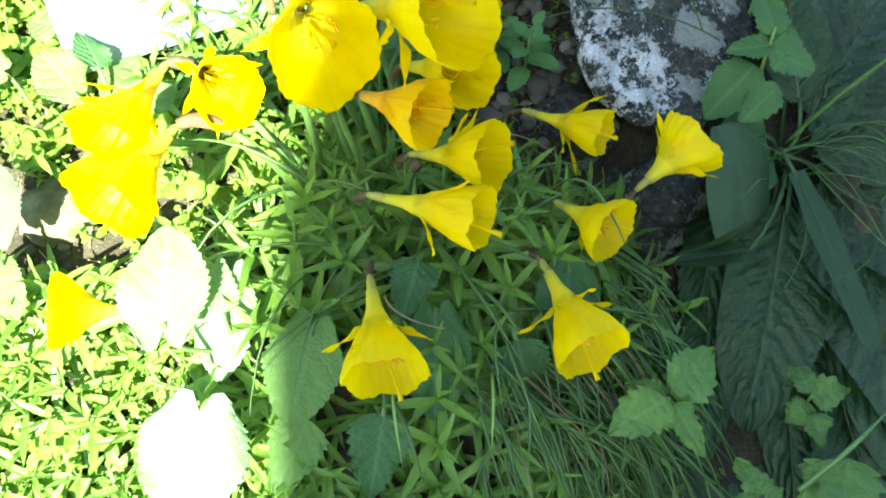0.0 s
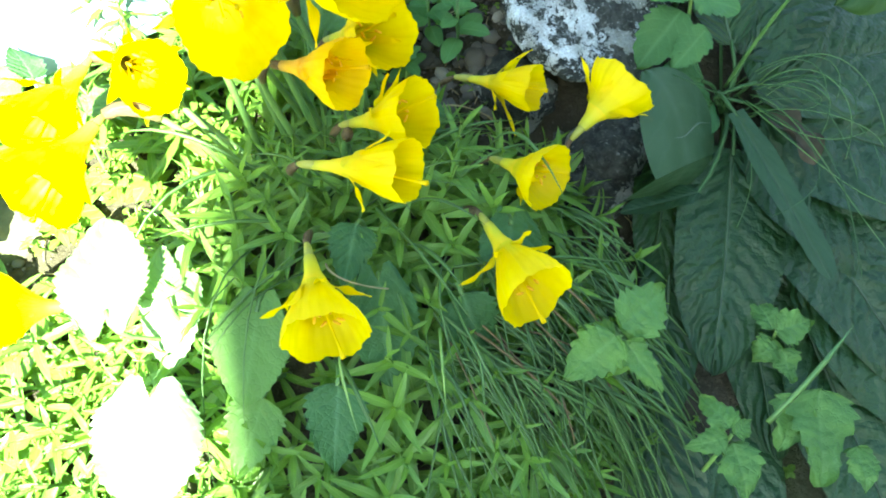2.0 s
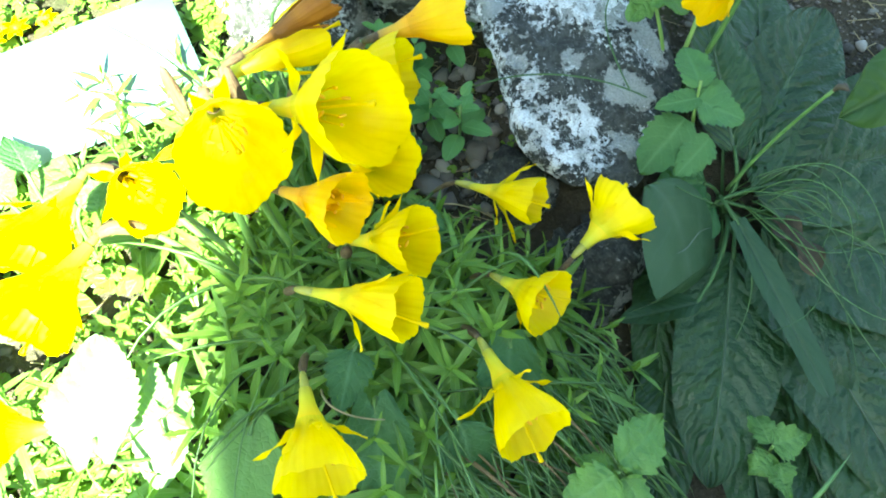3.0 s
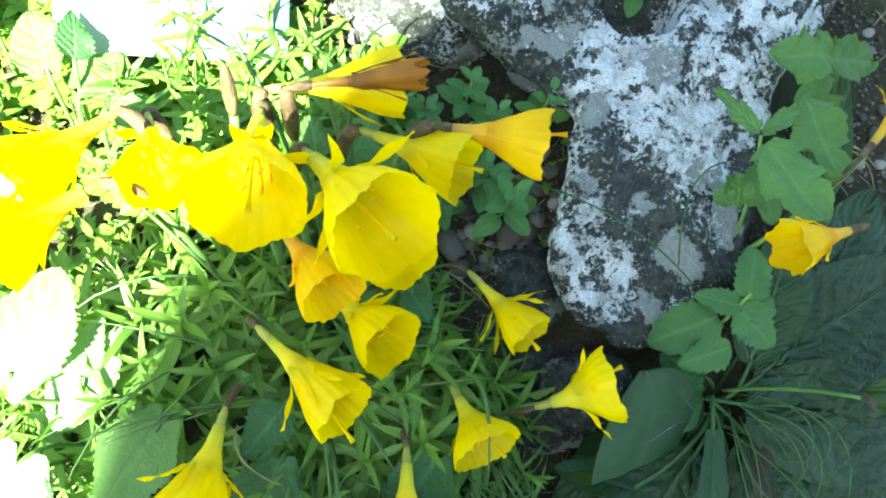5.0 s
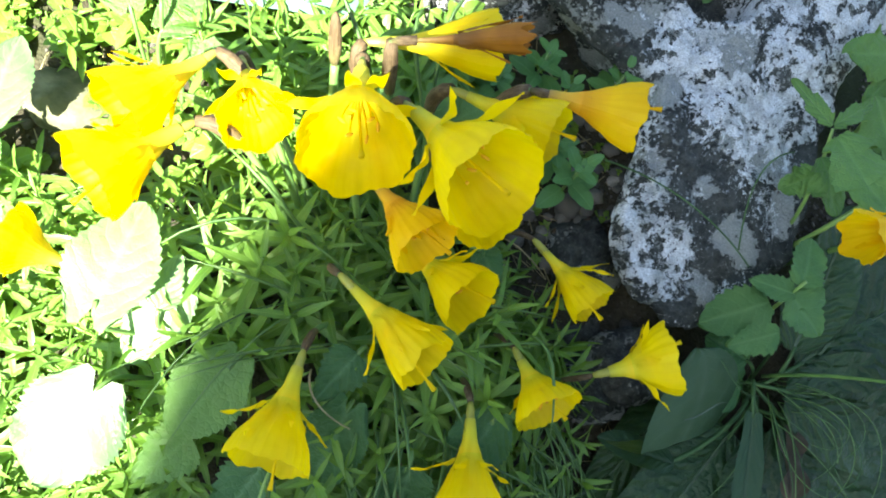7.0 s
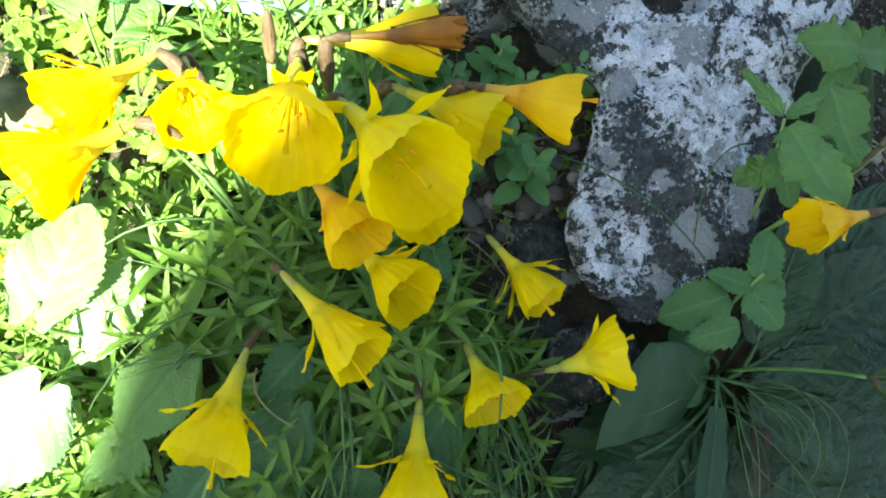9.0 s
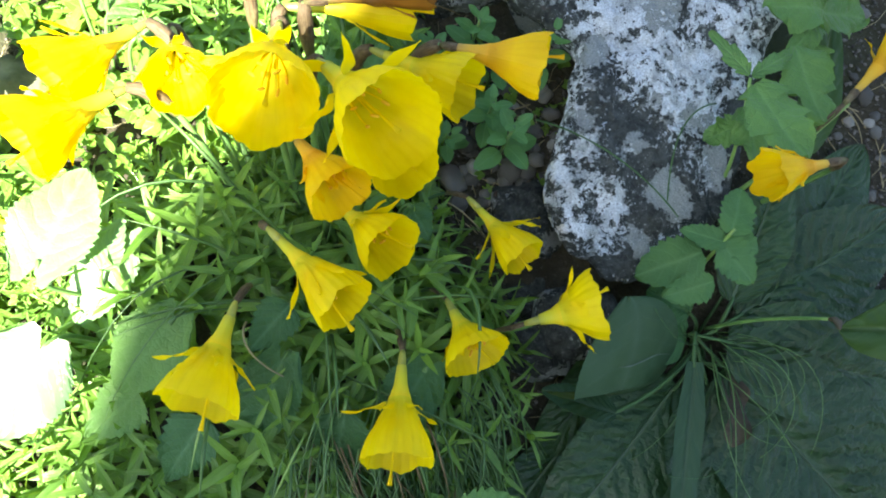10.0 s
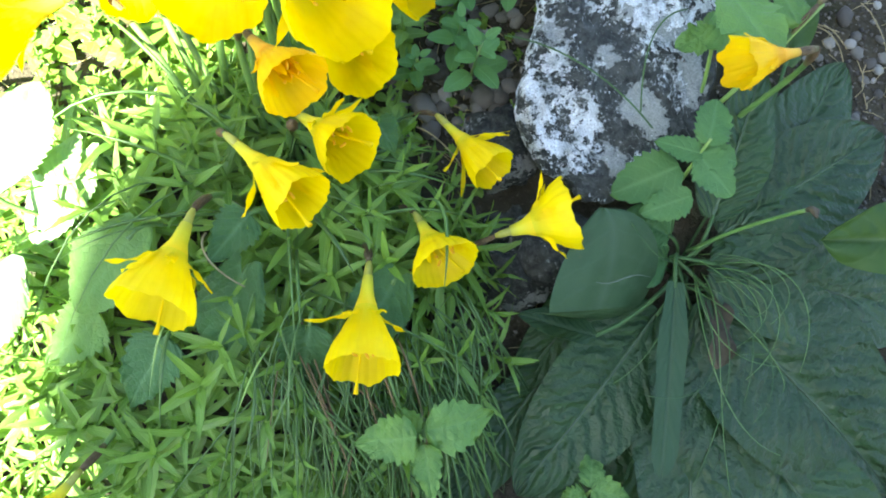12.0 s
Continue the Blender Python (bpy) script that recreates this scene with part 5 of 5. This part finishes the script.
mint((0.042, 0.233), 0.046, 0.0150, 1, "light green sprig of oval leaves")
mint((0.028, 0.246), 0.034, 0.0135, 2, "light green sprig of oval leaves")
mint((0.004, 0.276), 0.040, 0.0130, 3, "light green sprig of oval leaves")
mint((0.020, 0.268), 0.038, 0.0130, 4, "light green sprig of oval leaves")
mint((0.040, 0.280), 0.046, 0.0120, 5, "light green sprig against the boulder")
mint((-0.012, 0.262), 0.030, 0.0110, 6, "light green sprig of oval leaves")
mint((0.014, 0.228), 0.022, 0.0110, 7, "small green sprig on the soil")
mint((0.060, 0.355), 0.060, 0.0120, 8, "small sprig in the boulder's hollow")

# ---- sunlit ground cover ----
def build_cover():
    rnd = random.Random(77)
    shapes = []

    def sprig(x, y, h, size, n):
        g = ground_height(x, y)
        lean = Vector((rnd.uniform(-0.5, 0.5), rnd.uniform(-0.5, 0.5), 1)).normalized()
        foot = Vector((x, y, g - 0.002))
        shapes.append(sweep([foot, foot + lean * h * 0.5, foot + lean * h], [0.0005] * 3, 4))
        turn = rnd.uniform(0, 6.28)
        shape, wide = rnd.choice((("oval", 0.72), ("oval", 0.85), ("ovate", 0.55), ("lance", 0.30)))
        for k in range(n):
            ang = turn + 1.57 * (k // 2) + math.pi * (k % 2) + rnd.uniform(-0.3, 0.3)
            t = 0.3 + 0.7 * (k / n)
            s = size * (1.1 - 0.5 * t) * rnd.uniform(0.8, 1.2)
            d = Vector((math.cos(ang), math.sin(ang), rnd.uniform(0.0, 0.5)))
            shapes.append(moved(leaf_shape(s, s * wide, shape, nu=5, nv=2, curl=0.2, fold=0.25, seed=rnd.randint(0, 999)), basis(foot + lean * h * t, d, (0, 0, 1))))

    made = 0
    while made < 1500:
        x, y = rnd.uniform(-0.36, 0.02), rnd.uniform(-0.10, 0.34)
        if cushion(x, y) > 0.012 or (x > -0.03 and y > 0.27) or (x > -0.04 and y < 0.19):
            continue
        if math.hypot(x + 0.200, y - 0.150) < 0.020 * (1 + 0.5 * rnd.random()):
            continue
        bare = noise.noise(Vector((x * 26, y * 26, 5.0)))
        if bare > 0.42:
            continue
        sprig(x, y, rnd.uniform(0.010, 0.034), rnd.uniform(0.0050, 0.0085) * rnd.choice((1.0, 1.0, 1.0, 1.5, 2.0)), rnd.choice((6, 8, 8, 10)))
        made += 1
    ob = new("ground_cover", mesh_of("ground_cover", join(*shapes), M_COVER))
    tagged(ob, "low mat of tiny round yellow-green leaves in sun", "ground cover", kind="stuff")
    # a little of the same in the shaded soil
    shapes.clear()
    for _ in range(90):
        x, y = rnd.choice(((rnd.uniform(0.0, 0.07), rnd.uniform(0.19, 0.30)), (rnd.uniform(0.1, 0.3), rnd.uniform(-0.06, 0.12))))
        sprig(x, y, rnd.uniform(0.004, 0.012), rnd.uniform(0.003, 0.006), 6)
    ob = new("ground_cover", mesh_of("ground_cover", join(*shapes), M_COVER))
    tagged(ob, "scattered tiny green seedlings on shaded soil", "ground cover", kind="stuff")


build_cover()


def extra_shoots():
    """Shoots of the same cushion plant that run on into the sunlit side."""
    rnd = random.Random(5)
    patch = thing("cushion_plant", (-0.17, 0.05, -0.06), "sunlit yellow-green patch of narrow pointed leaf whorls", "plant")
    kinds = [mesh_of("shoot", shoot_shape(70 + k), M_SHOOT) for k in range(6)]
    spots = []
    for _ in range(3000):
        x, y = rnd.uniform(-0.24, -0.06), rnd.uniform(-0.09, 0.12)
        if cushion(x, y) > 0.018 or x + y * 0.5 > -0.03 or any((x - a) ** 2 + (y - b) ** 2 < 0.00016 for a, b in spots) or len(spots) > 110:
            continue
        spots.append((x, y))
        ob = part("shoot", rnd.choice(kinds), None, patch)
        ob.matrix_basis = Matrix.Translation((x, y, slope(x, y) + rnd.uniform(0.020, 0.040))) @ pose(0, 0, 0, rnd.uniform(-22, 22), rnd.uniform(-22, 22), rnd.uniform(0, 360)) @ Matrix.Scale(rnd.uniform(0.8, 1.15), 4)


extra_shoots()


def back_shoots():
    """Longer shoots at the back of the cushion, towards the plant label."""
    rnd = random.Random(15)
    patch = thing("cushion_plant", (-0.08, 0.22, 0.0), "sunlit tuft of narrow pointed leaf whorls behind the flowers", "plant")
    kinds = [mesh_of("shoot", shoot_shape(90 + k), M_SHOOT) for k in range(5)]
    for _ in range(58):
        x, y = rnd.uniform(-0.150, -0.030), rnd.uniform(0.180, 0.262)
        ob = part("shoot", rnd.choice(kinds), None, patch)
        ob.matrix_basis = Matrix.Translation((x, y, slope(x, y) + rnd.uniform(0.024, 0.050))) @ pose(0, 0, 0, rnd.uniform(-25, 25), rnd.uniform(-25, 25), rnd.uniform(0, 360)) @ Matrix.Scale(rnd.uniform(0.75, 1.1), 4)


back_shoots()


# ---- plant label ----
def plant_label():
    n = Vector((0.097, -0.435, 0.895)).normalized()
    w = Vector((0.931, 0.358, 0.073)).normalized()
    up = n.cross(w).normalized()
    corner = Vector((-0.080, 0.2525, 0.0363))
    m = Matrix.Translation(corner - w * 0.108) @ Matrix((w, up, n)).transposed().to_4x4()
    tag = thing("plant_label", corner - w * 0.06 - Vector((0, 0, 0.03)), "glossy dark green plant label plate glaring in the sun", "label")

    def slab(x0, x1, y0, y1, z0, z1):
        bm = bmesh.new()
        bmesh.ops.create_cube(bm, size=1.0)
        for v in bm.verts:
            v.co = Vector((x0 + (v.co.x + 0.5) * (x1 - x0), y0 + (v.co.y + 0.5) * (y1 - y0), z0 + (v.co.z + 0.5) * (z1 - z0)))
        bmesh.ops.bevel(bm, geom=list(bm.edges), offset=min(0.0004, (z1 - z0) * 0.3), segments=2, affect="EDGES")
        vs = [tuple(v.co) for v in bm.verts]
        fs = [tuple(v.index for v in f.verts) for f in bm.faces]
        bm.free()
        return moved((vs, fs, [(0, 0)] * len(vs)), m)

    plate = part("plate", slab(0, 0.108, 0, 0.058, -0.0016, 0), M_PLATE, tag, "glossy dark green plate")
    head = m @ Vector((0.050, 0.006, -0.003))
    part("stake", sweep([head, head - Vector((0, 0, 0.02)), head - Vector((0, 0, 0.055))], [0.0018, 0.0018, 0.0012], 6), M_STAKE, tag)
    for k, (x, wd) in enumerate(((0.026, 0.008), (0.037, 0.003), (0.043, 0.005), (0.051, 0.010))):
        part("print_bar", slab(x, x + wd, 0.008, 0.0125, 0.0001, 0.0004), M_PRINT, plate, "white printed bar")
    for k in range(3):
        part("print_bar", slab(0.096 + 0.003 * k, 0.0975 + 0.003 * k, 0.030, 0.034, 0.0001, 0.0004), M_PRINT, plate, "white printed bar")


plant_label()

# ---- straw and twigs ----
for k, (a, b, c, d) in enumerate((
        ((0.028, 0.200, 0.006), (0.035, 0.197, 0.014), (0.045, 0.195, 0.012), (0.056, 0.192, 0.004)),
        ((0.195, 0.356, 0.016), (0.205, 0.352, 0.030), (0.216, 0.348, 0.030), (0.232, 0.340, 0.012)),
        ((0.200, 0.362, 0.016), (0.208, 0.356, 0.028), (0.218, 0.352, 0.026), (0.236, 0.350, 0.012)),
        ((-0.022, 0.094, 0.048), (-0.020, 0.084, 0.058), (-0.010, 0.080, 0.054), (0.002, 0.081, 0.048)),
        ((-0.060, 0.268, 0.012), (-0.045, 0.280, 0.034), (-0.030, 0.290, 0.030), (-0.010, 0.296, 0.022)))):
    twig = thing("dry_stalk", a, "thin dry straw-coloured stalk lying on the bed", "twig", "dry stalks")
    part("stalk", sweep(bezier(a, b, c, d, 10), [0.0005 - 0.00002 * i for i in range(11)], 5), M_STRAW, twig)


# ---- small yellow flowers in the sun ----
def star_flower(x, y, z, size, turn):
    g = ground_height(x, y)
    star = thing("small_yellow_flower", (x, y, g), "small star-shaped yellow flower in the sun", "flower", "small flowers by the plant label")
    part("stem", sweep([(x, y, g - 0.002), (x, y + 0.001, (g + z) / 2), (x + 0.001, y + 0.002, z)], [0.0006] * 3, 6), M_STEM, star)
    top = Vector((x + 0.001, y + 0.002, z))
    for k in range(7):
        a = turn + 2 * math.pi * k / 7
        d = Vector((math.cos(a), math.sin(a) - 0.1, 0.25))
        part("petal", moved(leaf_shape(size, size * 0.43, "oval", nu=6, nv=2, seed=k), basis(top, d, (0, 0, 1))), M_PETAL, star)
    part("flower_eye", sweep([top - Vector((0, 0, 0.001)), top + Vector((0, 0, 0.0005)), top + Vector((0, 0, 0.0015))], [0.0012, 0.0014, 0.0005], 8), M_ANTHER, star)


star_flower(-0.187, 0.299, 0.042, 0.0085, 0.0)
star_flower(-0.177, 0.312, 0.036, 0.0070, 0.4)
star_flower(-0.198, 0.292, 0.040, 0.0075, 0.9)


def litter():
    """Bits of dry grass and bark on the bare soil."""
    rnd = random.Random(9)
    shapes = []
    for x0, x1, y0, y1, n in ((0.0, 0.07, 0.19, 0.29, 60), (0.17, 0.32, 0.27, 0.43, 110), (-0.10, 0.0, 0.25, 0.32, 40), (-0.24, -0.15, 0.10, 0.21, 40), (0.085, 0.15, 0.13, 0.19, 25)):
        for _ in range(n):
            x, y, a, l = rnd.uniform(x0, x1), rnd.uniform(y0, y1), rnd.uniform(0, 6.28), rnd.uniform(0.005, 0.022)
            p, q = (x, y), (x + l * math.cos(a), y + l * math.sin(a))
            m = ((p[0] + q[0]) / 2 + rnd.uniform(-0.002, 0.002), (p[1] + q[1]) / 2)
            pts = [(*c, ground_height(*c) + rnd.uniform(0.0008, 0.003)) for c in (p, m, q)]
            shapes.append(sweep(pts, [rnd.uniform(0.00015, 0.0004)] * 3, 4))
    ob = new("plant_litter", mesh_of("plant_litter", join(*shapes), M_STRAW))
    tagged(ob, "scattered bits of dry grass and stalk on soil", "litter", kind="stuff")


litter()


def fine_gravel():
    """Grit that lies on the bare soil, too fine to tell apart."""
    rnd = random.Random(31)
    vs, fs = [], []
    for x0, x1, y0, y1, n in ((0.0, 0.075, 0.19, 0.29, 420), (0.165, 0.32, 0.27, 0.43, 3200), (-0.10, 0.0, 0.25, 0.32, 260), (-0.24, -0.15, 0.10, 0.21, 240), (0.085, 0.15, 0.13, 0.19, 160)):
        for _ in range(n):
            x, y, r = rnd.uniform(x0, x1), rnd.uniform(y0, y1), rnd.uniform(0.0004, 0.0016)
            z = ground_height(x, y) + 0.3 * r
            k = len(vs)
            vs += [(x + r * d[0] * rnd.uniform(0.6, 1.3), y + r * d[1] * rnd.uniform(0.6, 1.3), z + r * d[2] * rnd.uniform(0.5, 0.9)) for d in ((1, 0, 0), (0, 1, 0), (-1, 0, 0), (0, -1, 0), (0.1, 0.1, 1), (0, 0, -1))]
            fs += [(k + a, k + (a + 1) % 4, k + 4) for a in range(4)] + [(k + (a + 1) % 4, k + a, k + 5) for a in range(4)]
    ob = new("fine_gravel", mesh_of("fine_gravel", (vs, fs, [(0, 0)] * len(vs)), M_GRIT))
    tagged(ob, "fine grey grit scattered over dark soil", "gravel", kind="stuff")


fine_gravel()
